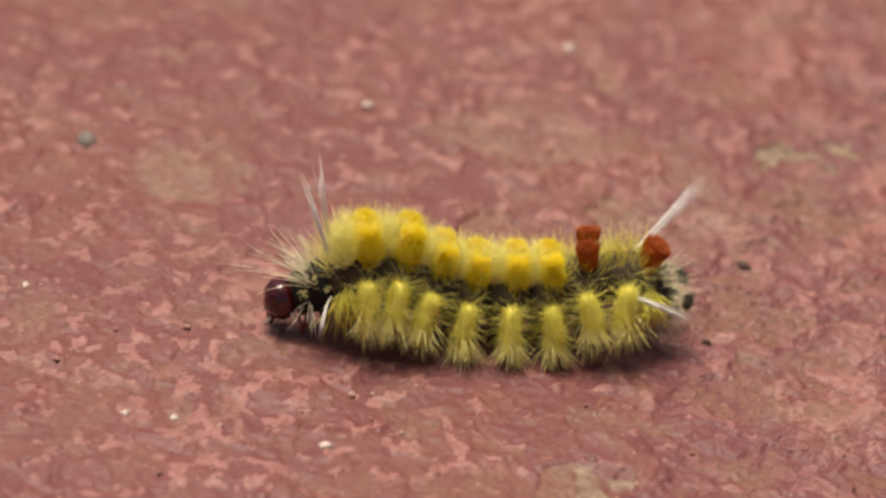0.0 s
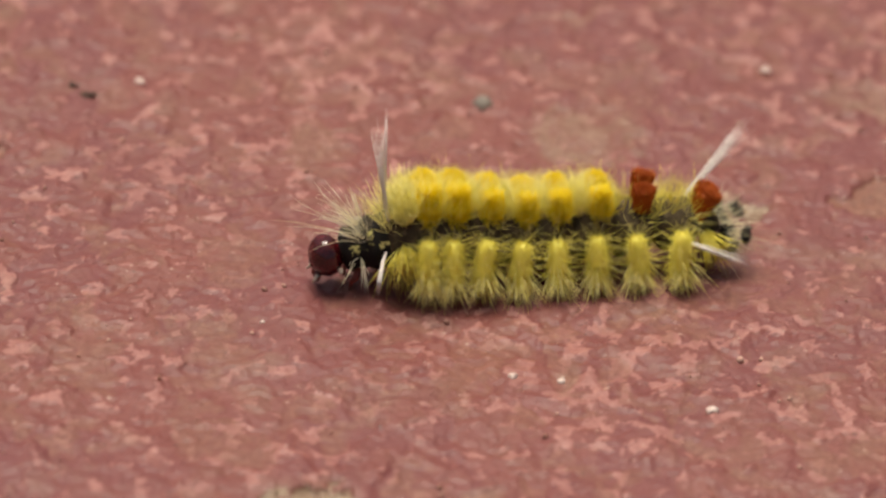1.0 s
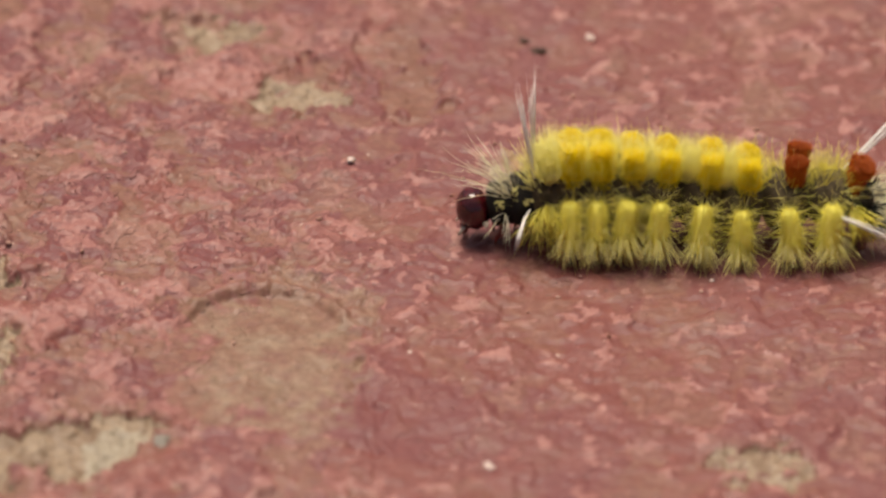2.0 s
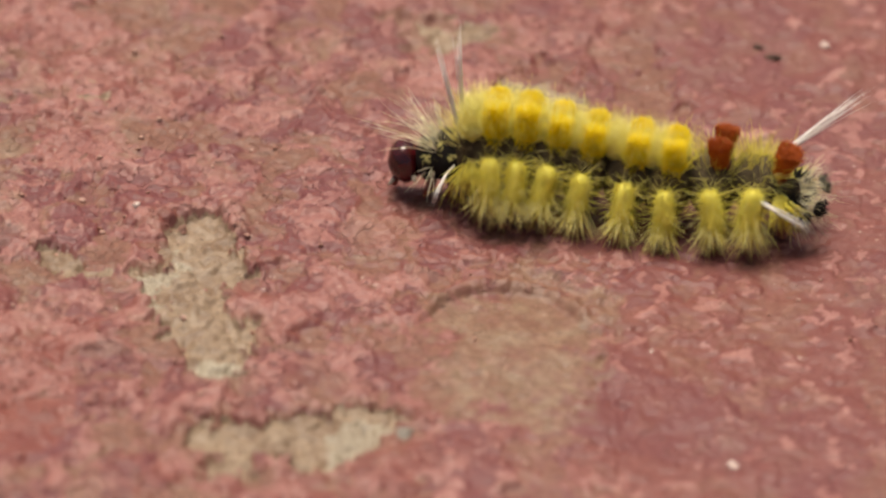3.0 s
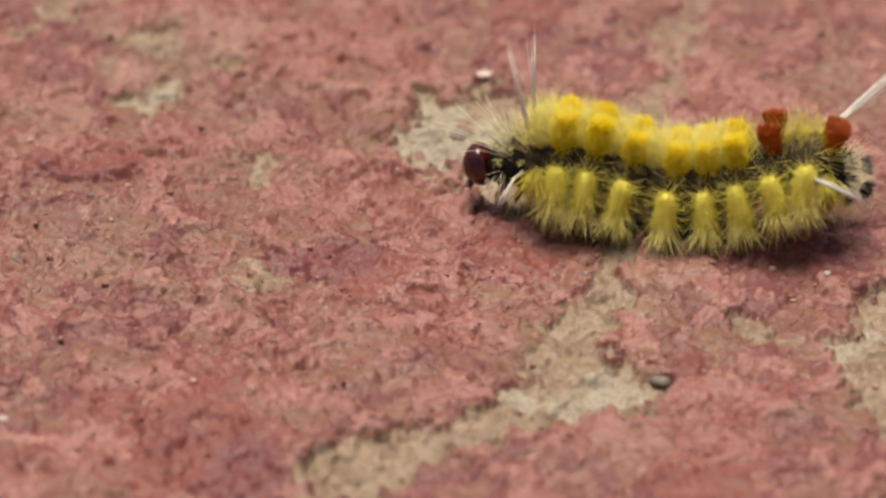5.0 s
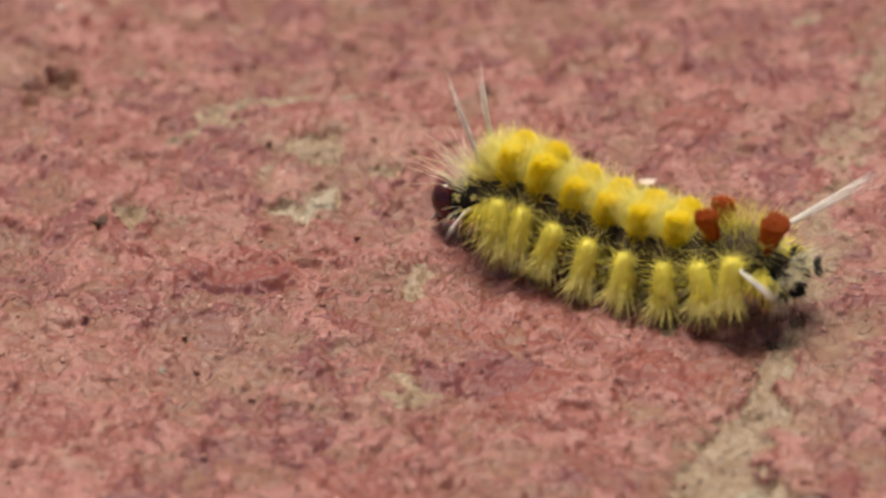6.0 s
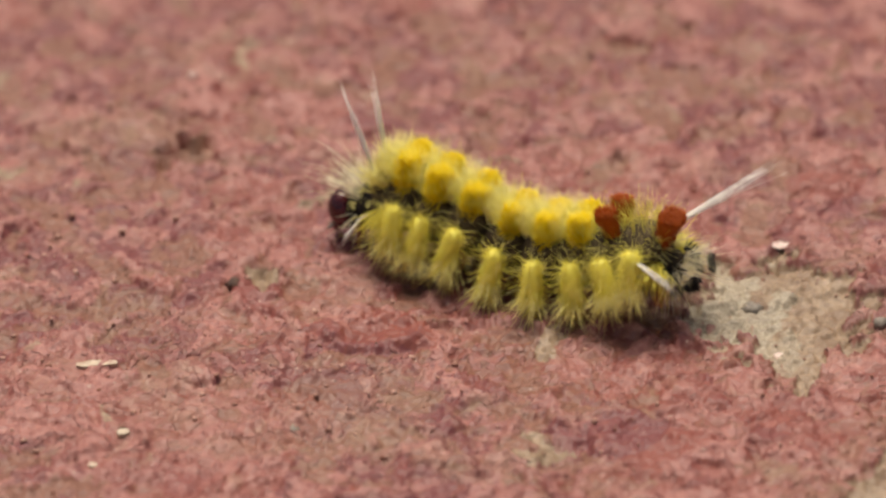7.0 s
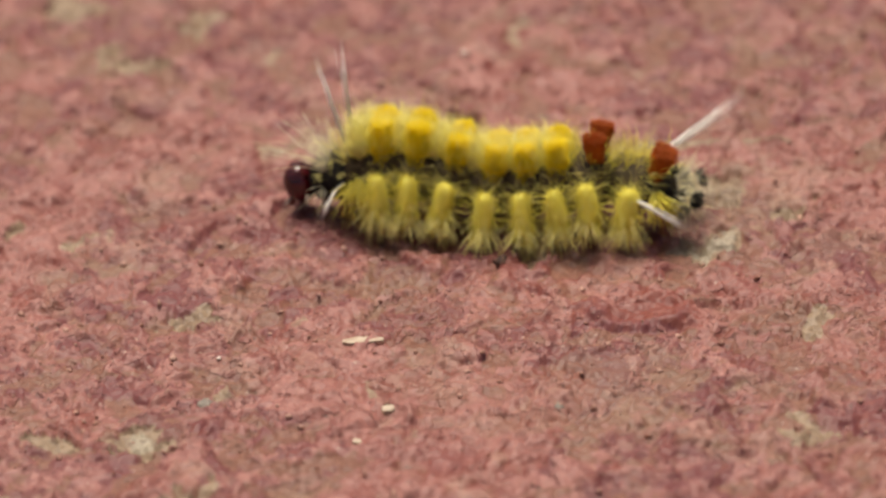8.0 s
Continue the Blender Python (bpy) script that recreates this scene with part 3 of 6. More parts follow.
def hair_of(verts, faces, p, d, n, bend, radius):
    """One tapered hair, in millimetres."""
    s = np.array((d[1] * 0.8 - d[2] * 0.5, d[2] * 0.3 - d[0] * 0.8, d[0] * 0.5 - d[1] * 0.3))
    s /= math.sqrt(s @ s) + 1e-9
    o = np.array((d[1] * s[2] - d[2] * s[1], d[2] * s[0] - d[0] * s[2], d[0] * s[1] - d[1] * s[0]))
    base = len(verts)
    ring = [s * radius, (o * 0.866 - s * 0.5) * radius, (-o * 0.866 - s * 0.5) * radius]
    for along, fat in ((0, 0.8), (0.35, 1.0), (0.72, 0.75)):
        c = p + d * (n * along) + bend * (along * along)
        verts.extend((c + r * fat) * MM for r in ring)
    verts.append((p + d * n + bend) * MM)
    for k in (0, 3):
        for j in range(3):
            faces.append((base + k + j, base + k + (j + 1) % 3, base + k + 3 + (j + 1) % 3, base + k + 3 + j))
    for j in range(3):
        faces.append((base + 6 + j, base + 6 + (j + 1) % 3, base + 9))


def tuft(name, rng, mat, parent, label, *bundles):
    verts, faces = [], []
    for b in bundles:
        if "heart" in b:
            fur(rng, verts, faces, **b)
        elif "wide" in b:
            lobe(rng, verts, faces, **b)
        else:
            strands(rng, verts, faces, **b)
    return part(name, mesh_of(name, verts, faces), mat, parent, label)


def lathe(name, profile, sides=28, squash=1.0, lump=0.0, seed=0):
    """A closed body round the x axis from (x, radius, rise) rings, in millimetres."""
    verts, faces = [], []
    for k, (px, r, rise) in enumerate(profile):
        for j in range(sides):
            a = 2 * math.pi * j / sides
            wob = 1 + lump * noise.noise(Vector((px * 1.7 + seed, 3 * math.cos(a), 3 * math.sin(a))))
            verts.append((px * MM, r * wob * math.sin(a) * MM, (rise + r * squash * wob * math.cos(a)) * MM))
    for k in range(len(profile) - 1):
        for j in range(sides):
            faces.append((k * sides + j, k * sides + (j + 1) % sides, (k + 1) * sides + (j + 1) % sides, (k + 1) * sides + j))
    for k in (0, len(profile) - 1):
        ring = [k * sides + j for j in range(sides)]
        faces.append(ring[::-1] if k else ring)
    return mesh_of(name, verts, faces)


def barrel(name, length, radius, seed, squash=0.96, lump=0.10):
    rows = []
    for k in range(13):
        s = -1 + k / 6
        rows.append((s * length / 2, radius * (max(0.03, 1 - abs(s) ** 3.2)) ** 0.5 * (1 - 0.05 * math.cos(6 * s)), 0.0))
    return lathe(name, rows, 28, squash, lump, seed)


def limb(name, points, radii, sides=10):
    """A jointed tapering leg through points, in millimetres."""
    verts, faces = [], []
    pts = [np.array(p, float) for p in points]
    for k, (p, r) in enumerate(zip(pts, radii)):
        d = unit(pts[min(k + 1, len(pts) - 1)] - pts[max(k - 1, 0)])
        s = unit(np.cross(d, (0.9, 0.1, 0.2)))
        o = np.cross(d, s)
        for j in range(sides):
            a = 2 * math.pi * j / sides
            verts.append((p + (s * math.cos(a) + o * math.sin(a)) * r) * MM)
    for k in range(len(pts) - 1):
        for j in range(sides):
            faces.append((k * sides + j, k * sides + (j + 1) % sides, (k + 1) * sides + (j + 1) % sides, (k + 1) * sides + j))
    faces.append(tuple(range(sides))[::-1])
    faces.append(tuple((len(pts) - 1) * sides + j for j in range(sides)))
    return mesh_of(name, verts, faces)


# ---- the caterpillar ----
AXIS = 3.2          # height of the body's axis over the ground, millimetres
RADIUS = 2.35


def make_caterpillar():
    rng = np.random.RandomState(5)
    whole = tagged(new("caterpillar"), "yellow hairy caterpillar with rust-brown rear tufts crawling on the red ground", "caterpillar")
    pieces = {}

    # head: a rounded glossy capsule with two lobes, eyes and mouthparts
    rows = []
    for k in range(15):
        s = -1 + k / 7
        rows.append((s * 1.22, 1.42 * math.sqrt(max(0.02, 1 - abs(s) ** 2.4)) * (1.0 if s < 0.2 else 1.0 - 0.12 * s), -0.1 * s))
    me = lathe("head", rows, 32, 1.1, 0.03, 2)
    for v in me.vertices:
        v.co.z -= 0.16 * MM * math.exp(-(v.co.y / (0.25 * MM)) ** 2) * (1 if v.co.z > 0 else 0)
    head = part("head", me, HEAD, whole, "glossy dark maroon head")
    for s in (-1, 1):
        part("antenna", limb("antenna", [(1.0, s * 0.75, -0.75), (1.35, s * 0.85, -1.0), (1.6, s * 0.9, -1.1)], [0.16, 0.13, 0.05], 8), PALE, head, "short pale antenna")
        part("mandible", limb("mandible", [(0.95, s * 0.4, -0.95), (1.2, s * 0.35, -1.35), (1.15, s * 0.1, -1.6)], [0.3, 0.24, 0.06], 8), LEG, head, "small reddish mandible")
        part("cheek_spot", limb("cheek_spot", [(-0.6, s * 1.2, -0.75), (-0.55, s * 1.5, -0.9), (-0.5, s * 1.56, -0.95)], [0.2, 0.15, 0.04], 8), PALE, head, "pale spot on the cheek")
    pieces["head"] = head

    # thorax
    for k, (name, radius, length) in enumerate((("neck", 1.6, 2.6), ("thorax_front", 1.95, 2.8), ("thorax_rear", 2.2, 3.0))):
        seg = part("thorax_segment", barrel("thorax_segment", length, radius, 10 + k), NECK if k < 2 else SKIN, whole, "black segment with pale yellow marks" if k < 2 else "")
        for s in (-1, 1):
            part("leg", limb("leg", [(0.1, s * 0.8, -radius * 0.75), (0.45, s * 1.15, -radius * 0.75 - 0.6), (0.8, s * 1.0, -radius - 0.55), (1.05, s * 0.85, -AXIS + 0.15)],
                             [0.34, 0.26, 0.18, 0.05]), LEG, seg, "small jointed reddish leg")
        pieces[name] = seg
    for s in (-1, 1):
        tuft("forward_tuft", rng, CREAM, pieces["neck"], "cream hairs fanned over the head",
             dict(count=13, root=(-0.3, s * 0.6, 1.3), way=(0.8, s * 0.1, 0.9), length=5.8, spread=0.3, disc=0.4, radius=0.022, droop=0.22, curl=0.12),
             dict(count=34, root=(-0.6, s * 0.6, 1.3), way=(0.4, s * 0.15, 1.0), length=3.2, spread=0.45, disc=0.5, radius=0.014, curl=0.12),
             dict(count=17, root=(-0.5, s * 0.8, 1.1), way=(0.5, s * 0.35, 0.8), length=3.0, spread=0.5, disc=0.4, radius=0.022, curl=0.1))
        tuft("side_tuft", rng, CREAM, pieces["neck"], "",
             dict(count=9, root=(0.0, s * 1.4, -0.1), way=(0.35, s * 0.8, -0.35), length=2.6, spread=0.6, disc=0.3, radius=0.03, droop=0.2))
        tuft("pencil_tuft", rng, WHITE, pieces["thorax_front"], "long upright white hair pencil",
             dict(count=26, root=(-0.9, s * 0.75, 1.7), way=(0.05 if s > 0 else -0.10, s * 0.04, 1.0), length=9.0, spread=0.02, disc=0.1, radius=0.024, cut=0.5, curl=0.012))
        tuft("shoulder_tuft", rng, STRAW, pieces["thorax_front"], "",
             dict(count=55, root=(-0.9, s * 0.9, 1.5), way=(0.25, s * 0.3, 1.0), length=2.7, spread=0.5, disc=0.5, radius=0.022))
        tuft("hook_tuft", rng, WHITE, pieces["thorax_front"], "white hair pencil curving downward",
             dict(count=20, root=(-0.2, s * 1.85, 0.2), way=(0.45, s * 0.9, 0.15), length=3.4, spread=0.02, disc=0.1, radius=0.045, droop=0.55, cut=0.3, curl=0.012))
        tuft("side_tuft", rng, LEMON, pieces["thorax_front"], "",
             dict(count=26, root=(-0.6, s * 1.8, -0.5), way=(0.2, s * 0.85, -0.5), length=2.8, spread=0.7, disc=0.4, radius=0.032, droop=0.15))
        tuft("back_tuft", rng, STRAW, pieces["thorax_rear"], "pale upright tuft behind the pencils",
             dict(count=120, root=(-0.4, s * 0.8, 1.6), way=(0.05, s * 0.3, 1.0), length=2.3, spread=0.3, disc=0.55, radius=0.04, cut=0.3, curl=0.04),
             dict(count=110, root=(-0.4, s * 0.85, 1.75), way=(0.05, s * 0.3, 1.0), length=2.7, spread=0.4, disc=0.6, radius=0.02))
        tuft("side_tuft", rng, LEMON, pieces["thorax_rear"], "pale yellow side tuft",
             dict(root=(0, s * 1.9, -1.3), way=(0.05, s * 0.1, 1.0), length=1.7, wide=0.5, top=0.7),
             dict(count=80, root=(0, s * 1.8, 0.2), way=(0.1, s * 0.95, -0.4), length=2.6, spread=0.5, disc=0.4, radius=0.04, cut=0.4, curl=0.05),
             dict(count=45, root=(0, s * 2.05, 0.1), way=(0.1, s * 0.75, -0.75), length=3.4, spread=0.75, disc=0.5, radius=0.024, droop=0.1))

    # abdomen: eight tufted segments
    for k in range(1, 9):
        seg = part("body_segment", barrel("body_segment", 3.7, RADIUS * (0.82 if k == 8 else 0.95 if k == 7 else 1.0), 20 + k), SKIN, whole, "dark velvety segment")
        front, rear = k <= 2, k >= 7
        for s in (-1, 1):
            if rear:
                lean, foot = ((-0.10 + 0.07 * s, s * 0.10, 1.0), (-0.6, s * 0.75, 0.95)) if k == 7 else ((-0.42, s * 0.04, 1.0), (-1.25, 0.2 + s * 0.35, 0.25))
                heart = dict(root=foot, way=lean, length=2.7, wide=0.68, top=1.25, thin=0.75)
                tuft("back_tuft", rng, RUST, seg, "rust-brown paddle-shaped tuft", dict(heart, blunt=True),
                     dict(heart=heart, count=420, hair=0.5, out=0.25, along=(1.0, 1.0, 1.0), radius=0.026, curl=0.03),
                     dict(count=420, root=np.array(foot) + unit(lean) * 2.15, way=lean, length=1.0, spread=0.3, disc=0.66, radius=0.03, cut=0.2, curl=0.02, thin=0.8))
                tuft("fringe", rng, LEMON, seg, "thin pale hairs round the brown tuft",
                     dict(count=60, root=(0.6, s * 0.4, 1.6), way=(0.1, s * 0.1, 1.0), length=2.5, spread=0.5, disc=0.8, radius=0.013, cut=0.5),
                     dict(count=60, root=(-0.9, s * 0.7, 1.3), way=(-0.5, s * 0.4, 1.0), length=2.2, spread=0.5, disc=0.8, radius=0.013, cut=0.5))
            else:
                high = 3.2 if front else 2.75
                heart = dict(root=(-0.45, s * 1.45, 1.95), way=(0, s * -0.27, 1.0), length=(high - 0.95) * rng.uniform(0.8, 0.9), wide=0.74 if front else 0.6, top=0.92)
                tuft("back_tuft", rng, GOLD, seg, "dense golden-yellow brush of hair", dict(heart, wide=heart["wide"] * 0.78, top=0.75),
                     dict(heart=heart, count=1300, hair=0.6, out=0.9, along=(0.2, 0.7, 1.0), radius=0.02, curl=0.14),
                     dict(count=420, root=(-0.45, s * 0.45, 1.9), way=(0, s * -0.05, 1.0), length=high - 0.85, spread=0.2, disc=0.62, radius=0.02, cut=0.3, curl=0.08),
                     dict(count=800, root=(-0.45, s * (1.5 - 0.19 * high), 1.0 + high * 0.66), way=(0, s * -0.12, 1.0), length=high * 0.44, spread=0.22, disc=0.6, radius=0.02, cut=0.6, curl=0.1),
                     dict(count=70, root=(-0.45, s * 1.7, 1.95), way=(0, s * 0.75, -0.1), length=0.6, spread=0.4, disc=0.6, radius=0.02, cut=0.5, curl=0.06))
                tuft("fringe", rng, STRAW, seg, "pale hazy hairs between the yellow brushes",
                     dict(count=420, root=(0.95, s * 0.55, 1.7), way=(0.05, s * 0.02, 1.0), length=3.3 if front else 2.9, spread=0.26, disc=0.8, radius=0.013, cut=0.45, curl=0.07),
                     dict(count=80, root=(-0.3, s * 0.3, 1.8), way=(0, s * 0.1, 1.0), length=2.6, spread=0.4, disc=1.0, radius=0.012, cut=0.5))
                tuft("haze", rng, LEMON, seg, "fine yellow hairs over the brushes",
                     dict(count=300, root=(-0.4, s * 0.9, 1.7), way=(0, s * 0.1, 1.0), length=2.9 if front else 2.5, spread=0.42, disc=0.9, radius=0.012, cut=0.5, curl=0.15))
            # a bullet-shaped matted knob that widens downward into a spray of hairs
            lean, sunk = rng.uniform(-0.1, 0.1), 0.5 if rear and s < 0 else 0.0
            heart = dict(root=(-0.05 - 3 * lean, s * 3.55, -2.2 - sunk), way=(lean, s * -0.30, 1.0), length=3.2, wide=0.7, top=0.86)
            tuft("side_tuft", rng, LEMON, seg, "lemon-yellow knobbed tuft on the side", heart,
                 dict(heart=heart, count=620, hair=0.5, out=0.8, along=(-1.0, -0.3, 0.6), radius=0.02, curl=0.15),
                 dict(heart=heart, count=190, hair=1.4, out=0.6, along=(-1.4, -1.0, -0.6), radius=0.018, high=0.45),
                 dict(heart=heart, count=130, hair=1.8, out=1.0, along=(-0.5, 0.0, 0.6), radius=0.012, low=0.3))
            tuft("skirt_hairs", rng, STRAW, seg, "long straw-coloured hairs hanging to the ground",
                 dict(count=70, root=(-0.05, s * 3.4, -1.6 - sunk), way=(-0.02, s * 0.8, -0.7), length=2.9, spread=0.6, disc=0.55, radius=0.018, cut=0.5, curl=0.06),
                 dict(count=26, root=(-0.05, s * 3.5, -1.9 - sunk), way=(-0.02, s * 0.8, -0.55), length=2.9, spread=0.8, disc=0.4, radius=0.026, cut=0.45, curl=0.06),
                 dict(count=24, root=(-0.05, s * 3.0, -0.9), way=(-0.05, s * 0.9, -0.4), length=3.6, spread=0.8, disc=0.4, radius=0.014, curl=0.08))
            tuft("fine_hairs", rng, STRAW, seg, "sparse fine hairs across the dark stripe",
                 dict(count=30, root=(0, s * 2.6, 0.5), way=(0, s * 0.9, 0.6), length=2.0, spread=1.4, disc=0.5, radius=0.012),
                 dict(count=16, root=(-0.3, s * 1.9, 1.2), way=(0, s * 1.0, 0.2), length=1.8, spread=1.2, disc=0.6, radius=0.012))
            if 3 <= k <= 6:
                part("proleg", limb("proleg", [(0, s * 1.0, -1.7), (0.05, s * 1.25, -2.4), (0.05, s * 1.3, -2.95), (0.05, s * 1.35, -AXIS - 0.02)], [0.6, 0.5, 0.42, 0.48]), PROLEG, seg, "stubby pinkish foot")
        pieces["a%d" % k] = seg
    for s in (-1, 1):
        tuft("pencil_tuft", rng, WHITE, pieces["a8"], "long white hair pencil swept back",
             dict(count=30, root=(-0.5, 2.9, 0.2) if s > 0 else (-0.6, -1.6, 0.4), way=(-0.86, 0.5, -0.1) if s > 0 else (-0.75, -0.72, 0.36), length=5.2 if s > 0 else 10.5,
                  spread=0.035, disc=0.16, radius=0.03 if s > 0 else 0.022, cut=0.4, curl=0.02))

    # tail
    tail = part("tail_segment", barrel("tail_segment", 2.2, 0.9, 40), SKIN, whole, "dark tail segment half hidden in hair")
    for s in (-1, 1):
        tuft("rear_hairs", rng, STRAW, pieces["a8"], "pale hairs over the tail end",
             dict(count=40, root=(-1.3, s * 0.9, 0.5), way=(-0.8, s * 0.5, 0.3), length=1.6, spread=0.8, disc=0.8, radius=0.024, curl=0.1))
        tuft("tail_tuft", rng, BLACK, tail, "ragged black hair tuft",
             dict(count=130, root=(-0.9, s * 1.25, 0.0), way=(-0.6, s * 0.9, 0.2), length=0.9, spread=0.9, disc=0.55, radius=0.06),
             dict(count=110, root=(-1.7, s * 1.6, -0.8), way=(-0.7, s * 0.7, -0.1), length=0.6, spread=0.8, disc=0.36, radius=0.06))
        tuft("tail_tip", rng, BLACK, tail, "small black tip on pale hairs",
             dict(count=150, root=(-2.5, s * 1.5, 0.1), way=(-0.7, s * 0.5, 0.2), length=0.6, spread=0.8, disc=0.42, radius=0.065))
        tuft("tail_hairs", rng, CREAM, tail, "thin pale hairs trailing behind",
             dict(count=40, root=(-0.9, s * 1.0, 0.0), way=(-0.8, s * 0.65, -0.05), length=2.2, spread=0.35, disc=0.4, radius=0.02),
             dict(count=120, root=(-1.0, s * 0.9, 0.0), way=(-0.8, s * 0.5, 0.05), length=2.8, spread=0.8, disc=0.6, radius=0.012, cut=0.5),
             dict(count=50, root=(-1.0, s * 0.9, -0.4), way=(-0.8, s * 0.5, -0.35), length=3.4, spread=0.75, disc=0.5, radius=0.018))
        tuft("side_tuft", rng, LEMON, tail, "",
             dict(count=80, root=(0.3, s * 1.2, 0.0), way=(-0.5, s * 0.75, -0.4), length=2.9, spread=0.5, disc=0.45, radius=0.045, cut=0.4, curl=0.05),
             dict(count=50, root=(0.3, s * 1.3, 0.0), way=(-0.5, s * 0.75, -0.45), length=3.6, spread=0.7, disc=0.45, radius=0.024))
        part("proleg", limb("proleg", [(-0.5, s * 0.8, -1.2), (-0.6, s * 1.0, -2.2), (-0.6, s * 1.05, -2.8), (-0.6, s * 1.1, -AXIS)], [0.55, 0.45, 0.4, 0.45]), PROLEG, tail, "stubby pinkish foot")
    pieces["tail"] = tail
    return whole, pieces


caterpillar, pieces = make_caterpillar()


# ---- stones, grit and flakes ----
def lump(name, size, seed, rough=0.25, detail=2):
    bm = bmesh.new()
    bmesh.ops.create_icosphere(bm, subdivisions=detail, radius=1.0)
    for v in bm.verts:
        n = 1 + rough * 1.6 * noise.noise(v.co * 1.3 + Vector((seed * 3.7, seed, 0))) + rough * noise.noise(v.co * 2.9 + Vector((seed, 0, seed * 1.9)))
        v.co = Vector((v.co.x * n * size[0], v.co.y * n * size[1], v.co.z * n * size[2])) * MM
    me = bpy.data.meshes.new(name)
    bm.to_mesh(me)
    bm.free()
    for p in me.polygons:
        p.use_smooth = detail > 1
    return me


def loose(name, x, y, size, mat, seed, label, category, turn=0, sink=0.42, rough=0.25, group=""):
    """A loose bit lying partly bedded in the ground at x, y millimetres."""
    me = lump(name, size, seed, rough=rough)
    me.materials.append(mat)
    ob = tagged(new(name, me), label, category, group)
    ob.matrix_world = pose(x * MM, y * MM, (ground_height(x, y) + size[2] * (1 - 2 * sink) ) * MM, 0, 0, turn)
    return ob


loose("pebble", 0.4, 20.4, (0.75, 0.8, 0.5), STONE_GREY, 1, "small rounded grey pebble on the red ground", "pebble", sink=0.6, rough=0.25)
loose("pebble", -150.9, -28.6, (0.75, 0.7, 0.3), STONE_GREY, 2, "flat grey pebble bedded in the red ground", "pebble", sink=0.74, rough=0.25)
loose("pebble", -79.7, -27.0, (0.75, 0.8, 0.35), STONE_GREY, 3, "dark grey stone bedded in bare concrete", "pebble", sink=0.74, rough=0.3)
loose("pebble", -100.2, 0.9, (0.75, 0.8, 0.32), STONE_GREY, 4, "flat grey stone bedded in bare concrete", "pebble", sink=0.74, rough=0.25)
loose("pebble", -90.7, -0.2, (0.55, 0.6, 0.4), STONE_GREY, 5, "small grey stone beside a bare patch", "pebble", sink=0.4, rough=0.25)
loose("pebble", -48.4, -35.1, (0.7, 0.9, 0.32), STONE_GREY, 6, "flat grey stone at the edge of a bare patch", "pebble", sink=0.74, rough=0.3)
loose("pebble", -127.0, -22.7, (0.5, 0.5, 0.3), STONE_GREY, 7, "small grey stone bedded in the red ground", "pebble", sink=0.74, rough=0.3)
loose("pebble", -136.9, -5.6, (0.5, 0.6, 0.45), STONE_DARK, 8, "small dark pebble on the red ground", "pebble", sink=0.35, rough=0.3)
loose("soil_crumb", -28.5, 17.1, (0.6, 0.5, 0.4), STONE_DARK, 9, "dark crumb of soil on the red ground", "soil crumb", sink=0.6, rough=0.5)
loose("soil_crumb", -29.8, 18.2, (0.4, 0.4, 0.3), STONE_DARK, 10, "dark crumb of soil on the red ground", "soil crumb", sink=0.6, rough=0.5)
loose("soil_crumb", 49.0, 10.3, (0.5, 0.45, 0.3), STONE_DARK, 11, "dark crumb of soil on the red ground", "soil crumb", sink=0.6, rough=0.5)
loose("soil_crumb", 45.7, -0.3, (0.4, 0.35, 0.25), STONE_DARK, 12, "dark crumb of soil on the red ground", "soil crumb", sink=0.6, rough=0.5)
loose("soil_crumb", -86.8, -9.4, (0.45, 0.6, 0.35), STONE_DARK, 13, "dark crumb of soil beside a crack", "soil crumb", sink=0.35, rough=0.5)
GRIT = ((4.5, -14.8, 0.36), (18.5, -16.7, 0.52), (7.9, -14.5, 0.34), (-25.0, 19.4, 0.42), (-26.2, -34.6, 0.42), (-13.3, -10.5, 0.18), (-3.1, 0.6, 0.26), (-33.1, -22.6, 0.18), (21.3, 28.4, 0.45), (36.9, 38.8, 0.5), (-97.0, -4.6, 0.35), (-149.2, 21.9, 0.35), (-152.0, -23.0, 0.22), (-121.9, -43.3, 0.4), (-40.2, 0.1, 0.3), (-70.8, -12.3, 0.3))
for n, (gx, gy, gr) in enumerate(GRIT):
    loose("grit_grain", gx, gy, (gr, gr * 0.9, gr * 0.7), STONE_WHITE, 20 + n, "tiny whitish grain of grit on the red ground", "grit", 40 * n, sink=0.55, rough=0.4, group="white grains of grit")


